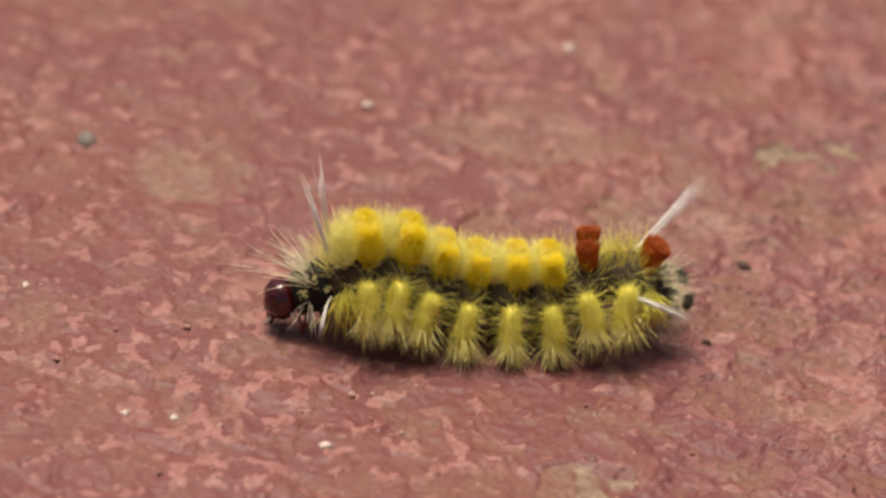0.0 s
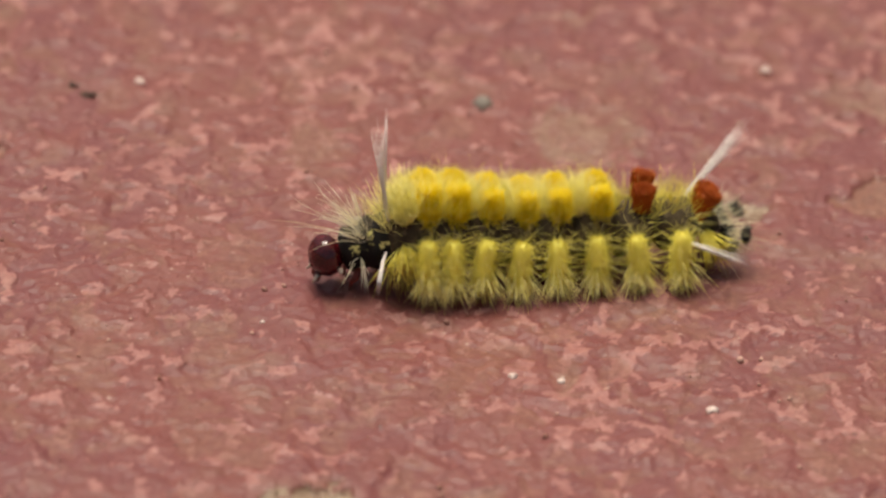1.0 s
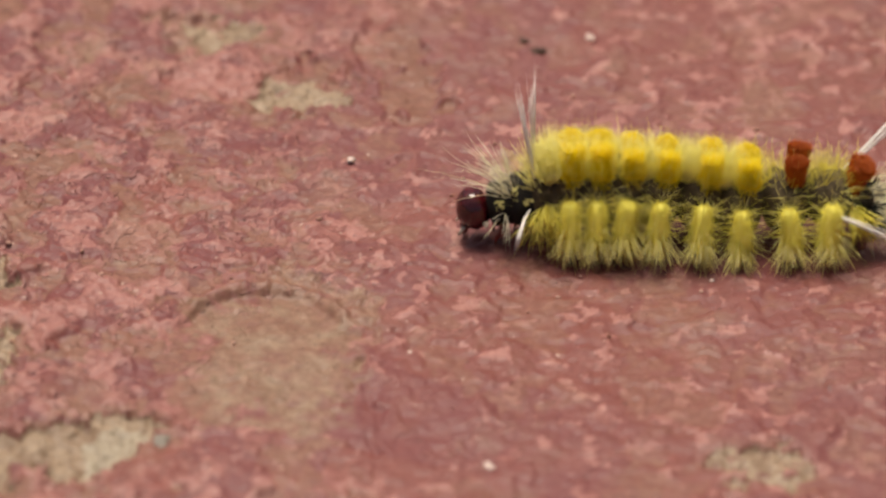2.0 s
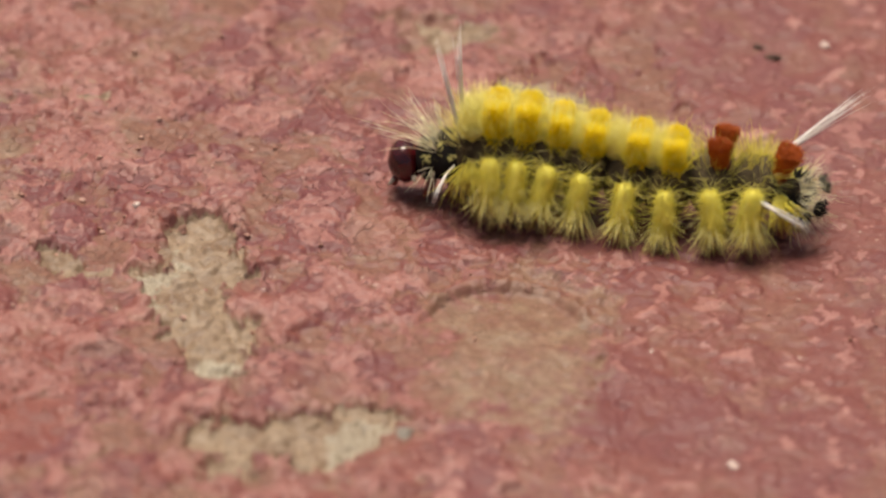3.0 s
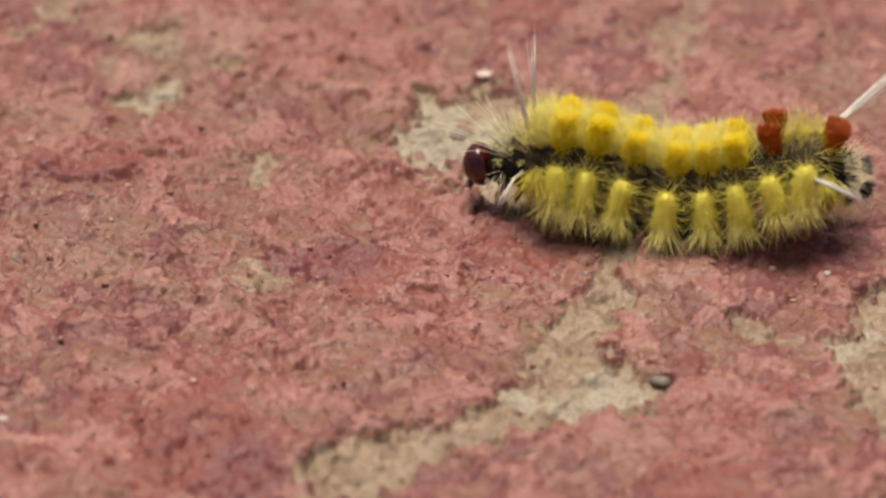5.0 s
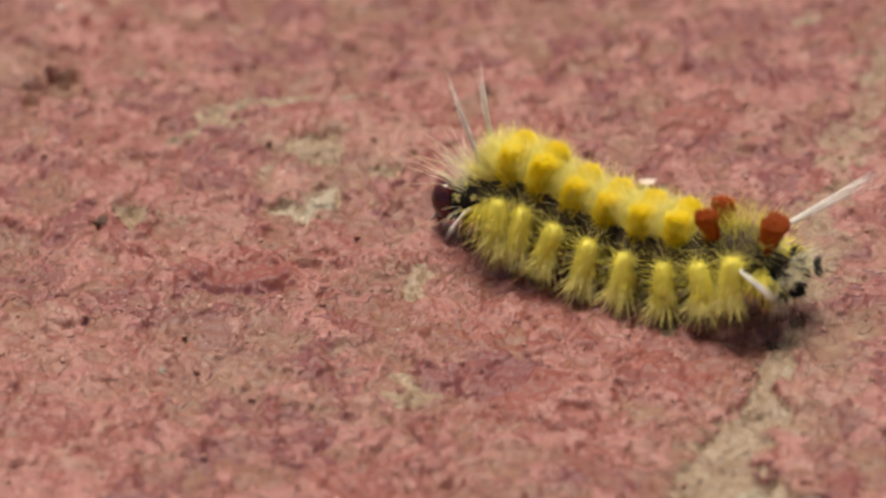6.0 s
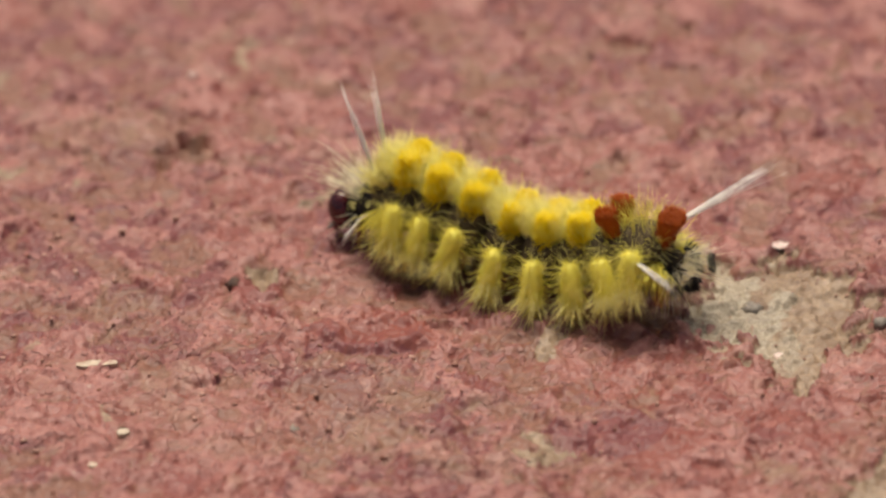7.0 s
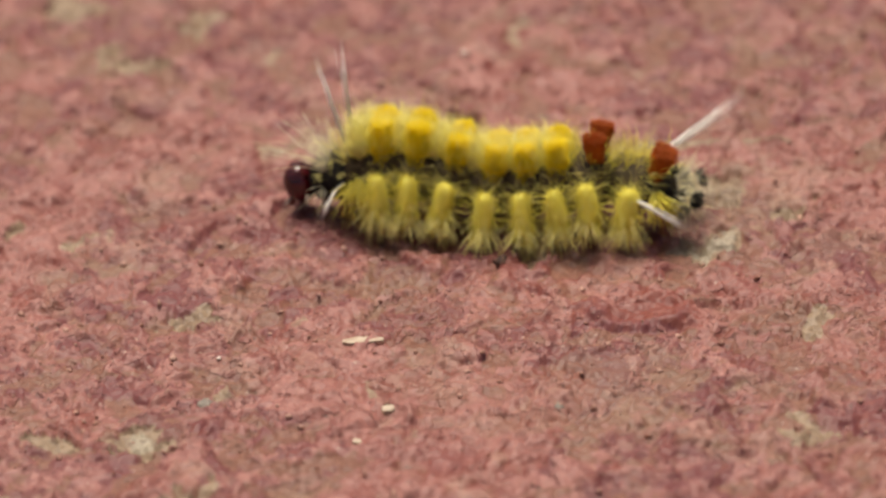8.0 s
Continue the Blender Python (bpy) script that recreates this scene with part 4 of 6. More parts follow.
def flake(name, x, y, length, width, thick, turn, label, mat=CHIP, seed=1):
    """A thin ragged splinter lying on the ground."""
    r = random.Random(seed)
    bm = bmesh.new()
    top = []
    n = 9
    for k in range(n):
        s = -1 + 2 * k / (n - 1)
        w = width / 2 * (1 - 0.55 * abs(s) ** 3) * r.uniform(0.75, 1.1)
        rise = 0.04 * math.sin(2.2 * s + seed)
        top.append([bm.verts.new(Vector((s * length / 2, e * w + r.uniform(-0.04, 0.04), h * thick / 2 + rise)) * MM) for e, h in ((-1, -1), (1, -1), (0.9, 1), (-0.9, 1))])
    for a, b in zip(top, top[1:]):
        for j in range(4):
            bm.faces.new((a[j], a[(j + 1) % 4], b[(j + 1) % 4], b[j]))
    bm.faces.new(top[0][::-1])
    bm.faces.new(top[-1])
    bmesh.ops.recalc_face_normals(bm, faces=bm.faces)
    me = bpy.data.meshes.new(name)
    bm.to_mesh(me)
    bm.free()
    me.materials.append(mat)
    ob = tagged(new(name, me), label, "flake")
    reach = [(k * length / 8, e * width / 4) for k in range(-4, 5) for e in (-1, 1)]
    c, d = math.cos(radians(turn)), math.sin(radians(turn))
    under = sorted(ground_height(x + u * c - v * d, y + u * d + v * c) for u, v in reach)
    ob.matrix_world = pose(x * MM, y * MM, (under[8] + thick * 0.35) * MM, 4, -3, turn)


flake("splinter", -142.8, -18.6, 2.9, 0.8, 0.3, 14, "off-white ragged splinter lying on the red ground", CHIP, 1)
flake("chip", -138.0, -26.8, 0.85, 0.8, 0.3, 30, "tiny off-white square chip on the red ground", CHIP, 2)
flake("chip", -138.8, -31.0, 0.6, 0.6, 0.25, 10, "tiny off-white chip on the red ground", CHIP, 3)
flake("chip", -99.9, 8.6, 1.6, 0.9, 0.16, 8, "pale pinkish flake of paint on the ground", STONE_WHITE, 4)


def sand():
    """Loose crumbs strewn over the rough part of the ground."""
    r = np.random.RandomState(9)
    verts, faces = [], []
    base = lump("sand", (1, 1, 1), 3, rough=0.4, detail=1)
    shape = np.array([v.co[:] for v in base.vertices]) / MM
    tris = [tuple(p.vertices) for p in base.polygons]
    bpy.data.meshes.remove(base)
    for _ in range(5500):
        x = r.uniform(-200, 70)
        y = r.uniform(-46, 66)
        if x > -60 and r.rand() < 0.75:
            continue
        size = 0.06 + 0.2 * r.rand() ** 4
        a = r.uniform(0, 6.3)
        c, s = math.cos(a), math.sin(a)
        m = np.array([[c, -s, 0], [s, c, 0], [0, 0, 0.8]]) * size * r.uniform(0.7, 1.3, 3)
        at = np.array([x, y, ground_height(x, y) + 0.4 * size])
        n = len(verts)
        verts += list((shape @ m.T + at) * MM)
        faces += [(i + n, j + n, k + n) for i, j, k in tris]
    me = mesh_of("sand", verts, faces)
    me.materials.append(SAND)
    tagged(new("sand", me), "loose crumbs of paint and sand strewn on the ground", "sand", kind="stuff")


sand()


# ---- movement ----
def motions():
    walk(caterpillar, [
        (0, pose(0.02789, -0.00112, 0, 0, 0, 184.8)),
        (0.3, pose(0.01955, -0.00112, 0, 0, 0, 183.8)),
        (0.5, pose(0.01595, -0.00040, 0, 0, 0, 186.5)),
        (0.8, pose(0.00778, -0.00185, 0, 0, 0, 189.9)),
        (1, pose(0.00360, -0.00127, 0, 0, 0, 195.3)),
        (1.3, pose(-0.00340, -0.00380, 0, 0, 0, 196.7)),
        (1.5, pose(-0.00721, -0.00382, 0, 0, 0, 191.8)),
        (1.8, pose(-0.01294, -0.00531, 0, 0, 0, 191.8)),
        (2, pose(-0.01785, -0.00559, 0, 0, 0, 188.9)),
        (2.2, pose(-0.02187, -0.00713, 0, 0, 0, 187.0)),
        (2.45, pose(-0.02748, -0.00662, 0, 0, 0, 185.4)),
        (2.68, pose(-0.03269, -0.00629, 0, 0, 0, 182.2)),
        (2.93, pose(-0.03835, -0.00593, 0, 0, 0, 180.6)),
        (3.15, pose(-0.04333, -0.00562, 0, 0, 0, 177.4)),
        (3.3, pose(-0.04687, -0.00489, 0, 0, 0, 176.9)),
        (3.5, pose(-0.05140, -0.00580, 0, 0, 0, 184.6)),
        (3.8, pose(-0.05921, -0.00611, 0, 0, 0, 192.7)),
        (4, pose(-0.06214, -0.00602, 0, 0, 0, 189.1)),
        (4.3, pose(-0.06962, -0.00686, 0, 0, 0, 183.8)),
        (4.5, pose(-0.07315, -0.00558, 0, 0, 0, 189.6)),
        (4.8, pose(-0.08111, -0.00663, 0, 0, 0, 184.8)),
        (5, pose(-0.08303, -0.00767, 0, 0, 0, 184.8)),
        (5.2, pose(-0.08538, -0.00618, 0, 0, 0, 177.5)),
        (5.42, pose(-0.08942, -0.00533, 0, 0, 0, 173.4)),
        (5.65, pose(-0.09360, -0.00459, 0, 0, 0, 172.8)),
        (5.88, pose(-0.09779, -0.00386, 0, 0, 0, 167.3)),
        (6.1, pose(-0.10179, -0.00315, 0, 0, 0, 165.5)),
        (6.3, pose(-0.10551, -0.00263, 0, 0, 0, 163.0)),
        (6.5, pose(-0.10871, -0.00286, 0, 0, 0, 163.6)),
        (6.8, pose(-0.11502, -0.00055, 0, 0, 0, 167.5)),
        (7, pose(-0.11756, -0.00048, 0, 0, 0, 167.6)),
        (7.2, pose(-0.12204, 0.00166, 0, 0, 0, 175.6)),
        (7.5, pose(-0.12765, 0.00024, 0, 0, 0, 178.9)),
        (7.7, pose(-0.13394, 0.00018, 0, 0, 0, 183.4)),
        (8, pose(-0.13927, -0.00079, 0, 0, 0, 189.6)),
    ])
    walk(pieces["head"], [
        (0, pose(0.01305, 0.00031, 0.00250, 0, 22.0, 1.7)),
        (0.3, pose(0.01186, 0.00047, 0.00250, 0, 22.0, 3.6)),
        (0.5, pose(0.01375, -0.00029, 0.00253, 0, 22.0, -1.1)),
        (0.8, pose(0.01236, 0.00043, 0.00250, 0, 22.0, 2.9)),
        (1, pose(0.01363, 0.00036, 0.00250, 0, 22.0, 2.4)),
        (1.3, pose(0.01284, 0.00040, 0.00250, 0, 22.0, 2.4)),
        (1.5, pose(0.01350, 0.00034, 0.00250, 0, 22.0, 2.1)),
        (1.8, pose(0.01371, 0.00036, 0.00250, 0, 22.0, 1.5)),
        (2, pose(0.01294, 0.00042, 0.00250, 0, 22.0, 2.7)),
        (2.2, pose(0.01205, 0.00034, 0.00250, 0, 22.0, 2.0)),
        (2.45, pose(0.01294, 0.00042, 0.00250, 0, 22.0, 2.7)),
        (2.68, pose(0.01205, 0.00034, 0.00250, 0, 22.0, 2.0)),
        (2.93, pose(0.01294, 0.00042, 0.00250, 0, 22.0, 2.7)),
        (3.15, pose(0.01205, 0.00034, 0.00250, 0, 22.0, 2.0)),
        (3.3, pose(0.01337, 0.00042, 0.00250, 0, 22.0, 2.7)),
        (3.5, pose(0.01211, 0.00042, 0.00250, 0, 22.0, 2.9)),
        (3.8, pose(0.01198, 0.00085, 0.00250, 0, 22.0, 9.3)),
        (4, pose(0.01322, 0.00038, 0.00250, 0, 22.0, 1.8)),
        (4.3, pose(0.01138, 0.00166, 0.00250, 0, 22.0, 20.3)),
        (4.5, pose(0.01327, 0.00036, 0.00250, 0, 22.0, 1.8)),
        (4.8, pose(0.01227, 0.00035, 0.00250, 0, 22.0, 1.8)),
        (5, pose(0.01372, -0.00092, 0.00287, 0, 22.0, -3.4)),
        (5.2, pose(0.01290, 0.00004, 0.00250, 0, 22.0, 0.2)),
        (5.42, pose(0.01227, 0.00035, 0.00250, 0, 22.0, 1.8)),
        (5.65, pose(0.01372, -0.00092, 0.00287, 0, 22.0, -3.4)),
        (5.88, pose(0.01227, 0.00035, 0.00250, 0, 22.0, 1.8)),
        (6.1, pose(0.01290, 0.00004, 0.00250, 0, 22.0, 0.2)),
        (6.3, pose(0.01274, 0.00014, 0.00250, 0, 22.0, 0.9)),
        (6.5, pose(0.01267, -0.00029, 0.00267, 0, 22.0, -1.7)),
        (6.8, pose(0.01253, 0.00048, 0.00250, 0, 22.0, 3.5)),
        (7, pose(0.01370, 0.00004, 0.00250, 0, 22.0, -0.0)),
        (7.2, pose(0.01317, 0.00072, 0.00250, 0, 22.0, 5.1)),
        (7.5, pose(0.01435, -0.00013, 0.00250, 0, 22.0, -0.7)),
        (7.7, pose(0.01250, 0.00076, 0.00250, 0, 22.0, 5.9)),
        (8, pose(0.01413, -0.00047, 0.00250, 0, 22.0, -1.5)),
    ])
    walk(pieces["neck"], [
        (0, pose(0.01117, 0.00025, 0.00315, 0, 14.9, 1.7)),
        (0.3, pose(0.01008, 0.00036, 0.00319, 0, 16.7, 3.6)),
        (0.5, pose(0.01159, -0.00025, 0.00303, 0, 9.8, -1.1)),
        (0.8, pose(0.01064, 0.00034, 0.00324, 0, 18.5, 2.9)),
        (1, pose(0.01142, 0.00027, 0.00297, 0, 8.6, 2.4)),
        (1.3, pose(0.01100, 0.00033, 0.00327, 0, 18.2, 2.4)),
        (1.5, pose(0.01118, 0.00025, 0.00294, 0, 7.6, 2.1)),
        (1.8, pose(0.01161, 0.00030, 0.00313, 0, 13.0, 1.5)),
        (2, pose(0.01079, 0.00032, 0.00295, 0, 8.5, 2.7)),
        (2.2, pose(0.01029, 0.00028, 0.00321, 0, 17.4, 2.0)),
        (2.45, pose(0.01079, 0.00032, 0.00295, 0, 8.5, 2.7)),
        (2.68, pose(0.01029, 0.00028, 0.00321, 0, 17.4, 2.0)),
        (2.93, pose(0.01079, 0.00032, 0.00295, 0, 8.5, 2.7)),
        (3.15, pose(0.01029, 0.00028, 0.00321, 0, 17.4, 2.0)),
        (3.3, pose(0.01116, 0.00032, 0.00291, 0, 7.3, 2.7)),
        (3.5, pose(0.01050, 0.00034, 0.00327, 0, 20.4, 2.9)),
        (3.8, pose(0.01018, 0.00056, 0.00327, 0, 18.5, 9.3)),
        (4, pose(0.01133, 0.00032, 0.00319, 0, 15.9, 1.8)),
        (4.3, pose(0.00987, 0.00110, 0.00327, 0, 20.6, 20.3)),
        (4.5, pose(0.01136, 0.00031, 0.00307, 0, 12.6, 1.8)),
        (4.8, pose(0.01059, 0.00029, 0.00321, 0, 18.1, 1.8)),
        (5, pose(0.01177, -0.00080, 0.00332, 0, 9.3, -3.4)),
        (5.2, pose(0.01099, 0.00003, 0.00296, 0, 9.8, 0.2)),
        (5.42, pose(0.01059, 0.00029, 0.00321, 0, 18.1, 1.8)),
        (5.65, pose(0.01177, -0.00080, 0.00332, 0, 9.3, -3.4)),
        (5.88, pose(0.01059, 0.00029, 0.00321, 0, 18.1, 1.8)),
        (6.1, pose(0.01099, 0.00003, 0.00296, 0, 9.8, 0.2)),
        (6.3, pose(0.01084, 0.00011, 0.00289, 0, 8.0, 0.9)),
        (6.5, pose(0.01112, -0.00025, 0.00308, 0, 10.3, -1.7)),
        (6.8, pose(0.01073, 0.00037, 0.00302, 0, 12.0, 3.5)),
        (7, pose(0.01186, 0.00004, 0.00311, 0, 14.3, -0.0)),
        (7.2, pose(0.01110, 0.00053, 0.00302, 0, 10.5, 5.1)),
        (7.5, pose(0.01222, -0.00011, 0.00301, 0, 10.0, -0.7)),
        (7.7, pose(0.01073, 0.00058, 0.00317, 0, 16.3, 5.9)),
        (8, pose(0.01204, -0.00042, 0.00301, 0, 10.2, -1.5)),
    ])
    walk(pieces["thorax_front"], [
        (0, pose(0.00986, 0.00022, 0.00374, 0, 17.9, 1.7)),
        (0.3, pose(0.00884, 0.00028, 0.00383, 0, 20.3, 3.6)),
        (0.5, pose(0.01009, -0.00022, 0.00344, 0, 10.7, -1.1)),
        (0.8, pose(0.00945, 0.00028, 0.00395, 0, 22.8, 2.9)),
        (1, pose(0.00989, 0.00020, 0.00332, 0, 9.0, 2.4)),
        (1.3, pose(0.00972, 0.00027, 0.00402, 0, 22.6, 2.4)),
        (1.5, pose(0.00957, 0.00019, 0.00326, 0, 7.6, 2.1)),
        (1.8, pose(0.01014, 0.00027, 0.00370, 0, 15.6, 1.5)),
        (2, pose(0.00929, 0.00025, 0.00329, 0, 8.7, 2.7)),
        (2.2, pose(0.00906, 0.00024, 0.00389, 0, 21.3, 2.0)),
        (2.45, pose(0.00929, 0.00025, 0.00329, 0, 8.7, 2.7)),
        (2.68, pose(0.00906, 0.00024, 0.00389, 0, 21.3, 2.0)),
        (2.93, pose(0.00929, 0.00025, 0.00329, 0, 8.7, 2.7)),
        (3.15, pose(0.00906, 0.00024, 0.00389, 0, 21.3, 2.0)),
        (3.3, pose(0.00962, 0.00025, 0.00319, 0, 6.9, 2.7)),
        (3.5, pose(0.00937, 0.00028, 0.00403, 0, 24.0, 2.9)),
        (3.8, pose(0.00893, 0.00035, 0.00404, 0, 23.0, 9.3)),
        (4, pose(0.01001, 0.00028, 0.00384, 0, 19.4, 1.8)),
        (4.3, pose(0.00882, 0.00071, 0.00404, 0, 24.0, 20.3)),
        (4.5, pose(0.01003, 0.00026, 0.00355, 0, 14.5, 1.8)),
        (4.8, pose(0.00942, 0.00025, 0.00389, 0, 22.1, 1.8)),
        (5, pose(0.01040, -0.00072, 0.00366, 0, 9.4, -3.4)),
        (5.2, pose(0.00966, 0.00003, 0.00331, 0, 10.1, 0.2)),
        (5.42, pose(0.00942, 0.00025, 0.00389, 0, 22.1, 1.8)),
        (5.65, pose(0.01040, -0.00072, 0.00366, 0, 9.4, -3.4)),
        (5.88, pose(0.00942, 0.00025, 0.00389, 0, 22.1, 1.8)),
        (6.1, pose(0.00966, 0.00003, 0.00331, 0, 10.1, 0.2)),
        (6.3, pose(0.00952, 0.00009, 0.00315, 0, 7.3, 0.9)),
        (6.5, pose(0.01004, -0.00022, 0.00336, 0, 9.7, -1.7)),
        (6.8, pose(0.00947, 0.00029, 0.00344, 0, 13.2, 3.5)),
        (7, pose(0.01058, 0.00004, 0.00366, 0, 16.8, -0.0)),
        (7.2, pose(0.00965, 0.00040, 0.00345, 0, 11.6, 5.1)),
        (7.5, pose(0.01074, -0.00009, 0.00341, 0, 10.9, -0.7)),
        (7.7, pose(0.00950, 0.00045, 0.00380, 0, 19.7, 5.9)),
        (8, pose(0.01059, -0.00038, 0.00342, 0, 11.2, -1.5)),
    ])
    walk(pieces["thorax_rear"], [
        (0, pose(0.00855, 0.00018, 0.00439, 0, 18.0, 1.6)),
        (0.3, pose(0.00761, 0.00020, 0.00456, 0, 20.7, 3.3)),
        (0.5, pose(0.00858, -0.00019, 0.00385, 0, 9.6, -1.0)),
        (0.8, pose(0.00826, 0.00022, 0.00476, 0, 23.6, 2.6)),
        (1, pose(0.00835, 0.00014, 0.00367, 0, 7.6, 2.2)),
        (1.3, pose(0.00843, 0.00022, 0.00489, 0, 23.6, 2.3)),
        (1.5, pose(0.00796, 0.00013, 0.00356, 0, 6.0, 1.9)),
        (1.8, pose(0.00868, 0.00023, 0.00433, 0, 15.6, 1.5)),
        (2, pose(0.00779, 0.00018, 0.00362, 0, 7.1, 2.5)),
        (2.2, pose(0.00783, 0.00020, 0.00466, 0, 21.9, 1.8)),
        (2.45, pose(0.00779, 0.00018, 0.00362, 0, 7.1, 2.5)),
        (2.68, pose(0.00783, 0.00020, 0.00466, 0, 21.9, 1.8)),
        (2.93, pose(0.00779, 0.00018, 0.00362, 0, 7.1, 2.5)),
        (3.15, pose(0.00783, 0.00020, 0.00466, 0, 21.9, 1.8)),
        (3.3, pose(0.00808, 0.00017, 0.00345, 0, 5.0, 2.5)),
        (3.5, pose(0.00825, 0.00023, 0.00489, 0, 24.0, 2.7)),
        (3.8, pose(0.00767, 0.00015, 0.00491, 0, 24.0, 7.9)),
        (4, pose(0.00869, 0.00024, 0.00457, 0, 19.8, 1.7)),
        (4.3, pose(0.00777, 0.00032, 0.00491, 0, 24.0, 19.3)),
        (4.5, pose(0.00870, 0.00022, 0.00407, 0, 13.9, 1.7)),
        (4.8, pose(0.00824, 0.00021, 0.00465, 0, 22.7, 1.7)),
        (5, pose(0.00904, -0.00064, 0.00398, 0, 7.6, -3.2)),
        (5.2, pose(0.00832, 0.00002, 0.00365, 0, 8.5, 0.2)),
        (5.42, pose(0.00824, 0.00021, 0.00465, 0, 22.7, 1.7)),
        (5.65, pose(0.00904, -0.00064, 0.00398, 0, 7.6, -3.2)),
        (5.88, pose(0.00824, 0.00021, 0.00465, 0, 22.7, 1.7)),
        (6.1, pose(0.00832, 0.00002, 0.00365, 0, 8.5, 0.2)),
        (6.3, pose(0.00820, 0.00007, 0.00338, 0, 4.9, 0.8)),
        (6.5, pose(0.00896, -0.00018, 0.00362, 0, 7.0, -1.5)),
        (6.8, pose(0.00821, 0.00021, 0.00388, 0, 12.1, 3.2)),
        (7, pose(0.00930, 0.00004, 0.00425, 0, 16.6, 0.0)),
        (7.2, pose(0.00821, 0.00028, 0.00389, 0, 10.6, 4.6)),
        (7.5, pose(0.00926, -0.00007, 0.00383, 0, 9.8, -0.6)),
        (7.7, pose(0.00827, 0.00032, 0.00450, 0, 20.1, 5.4)),
        (8, pose(0.00913, -0.00035, 0.00384, 0, 10.1, -1.4)),
    ])
    walk(pieces["a1"], [
        (0, pose(0.00736, 0.00014, 0.00494, 0, 7.0, 1.3)),
        (0.3, pose(0.00647, 0.00013, 0.00518, 0, 11.4, 2.4)),
        (0.5, pose(0.00721, -0.00016, 0.00414, 0, 1.1, -0.6)),
        (0.8, pose(0.00717, 0.00017, 0.00547, 0, 11.2, 2.0)),
        (1, pose(0.00694, 0.00008, 0.00388, 0, 0.6, 1.6)),
        (1.3, pose(0.00726, 0.00017, 0.00566, 0, 10.0, 1.8)),
        (1.5, pose(0.00649, 0.00008, 0.00372, 0, 1.1, 1.5)),
        (1.8, pose(0.00734, 0.00019, 0.00485, 0, 5.6, 1.4)),
        (2, pose(0.00642, 0.00011, 0.00381, 0, 2.3, 1.9)),
        (2.2, pose(0.00670, 0.00016, 0.00532, 0, 9.5, 1.6)),
        (2.45, pose(0.00642, 0.00011, 0.00381, 0, 2.3, 1.9)),
        (2.68, pose(0.00670, 0.00016, 0.00532, 0, 9.5, 1.6)),
        (2.93, pose(0.00642, 0.00011, 0.00381, 0, 2.3, 1.9)),
        (3.15, pose(0.00670, 0.00016, 0.00532, 0, 9.5, 1.6)),
        (3.3, pose(0.00668, 0.00011, 0.00356, 0, 3.6, 1.9)),
        (3.5, pose(0.00722, 0.00017, 0.00567, 0, 8.7, 2.0)),
        (3.8, pose(0.00653, -0.00004, 0.00570, 0, 10.2, 3.9)),
        (4, pose(0.00748, 0.00020, 0.00520, 0, 2.2, 1.6)),
        (4.3, pose(0.00681, -0.00004, 0.00570, 0, 10.1, 13.5)),
        (4.5, pose(0.00749, 0.00019, 0.00448, 0, 2.6, 1.5)),
        (4.8, pose(0.00717, 0.00018, 0.00532, 0, 8.8, 1.5)),
        (5, pose(0.00779, -0.00057, 0.00416, 0, 0.6, -2.5)),
        (5.2, pose(0.00711, 0.00002, 0.00386, 0, 0.8, 0.2)),
        (5.42, pose(0.00717, 0.00018, 0.00532, 0, 8.8, 1.5)),
        (5.65, pose(0.00779, -0.00057, 0.00416, 0, 0.6, -2.5)),
        (5.88, pose(0.00717, 0.00018, 0.00532, 0, 8.8, 1.5)),
        (6.1, pose(0.00711, 0.00002, 0.00386, 0, 0.8, 0.2)),
        (6.3, pose(0.00700, 0.00005, 0.00346, 0, -0.3, 0.6)),
        (6.5, pose(0.00797, -0.00015, 0.00373, 0, 4.3, -1.1)),
        (6.8, pose(0.00707, 0.00014, 0.00419, 0, 8.5, 2.3)),
        (7, pose(0.00813, 0.00004, 0.00473, 0, 0.7, 0.2)),
        (7.2, pose(0.00689, 0.00016, 0.00420, 0, 3.9, 3.3)),
        (7.5, pose(0.00791, -0.00006, 0.00412, 0, 1.9, -0.2)),
        (7.7, pose(0.00714, 0.00021, 0.00509, 0, 9.1, 3.9)),
        (8, pose(0.00781, -0.00031, 0.00414, 0, 3.2, -1.0)),
    ])
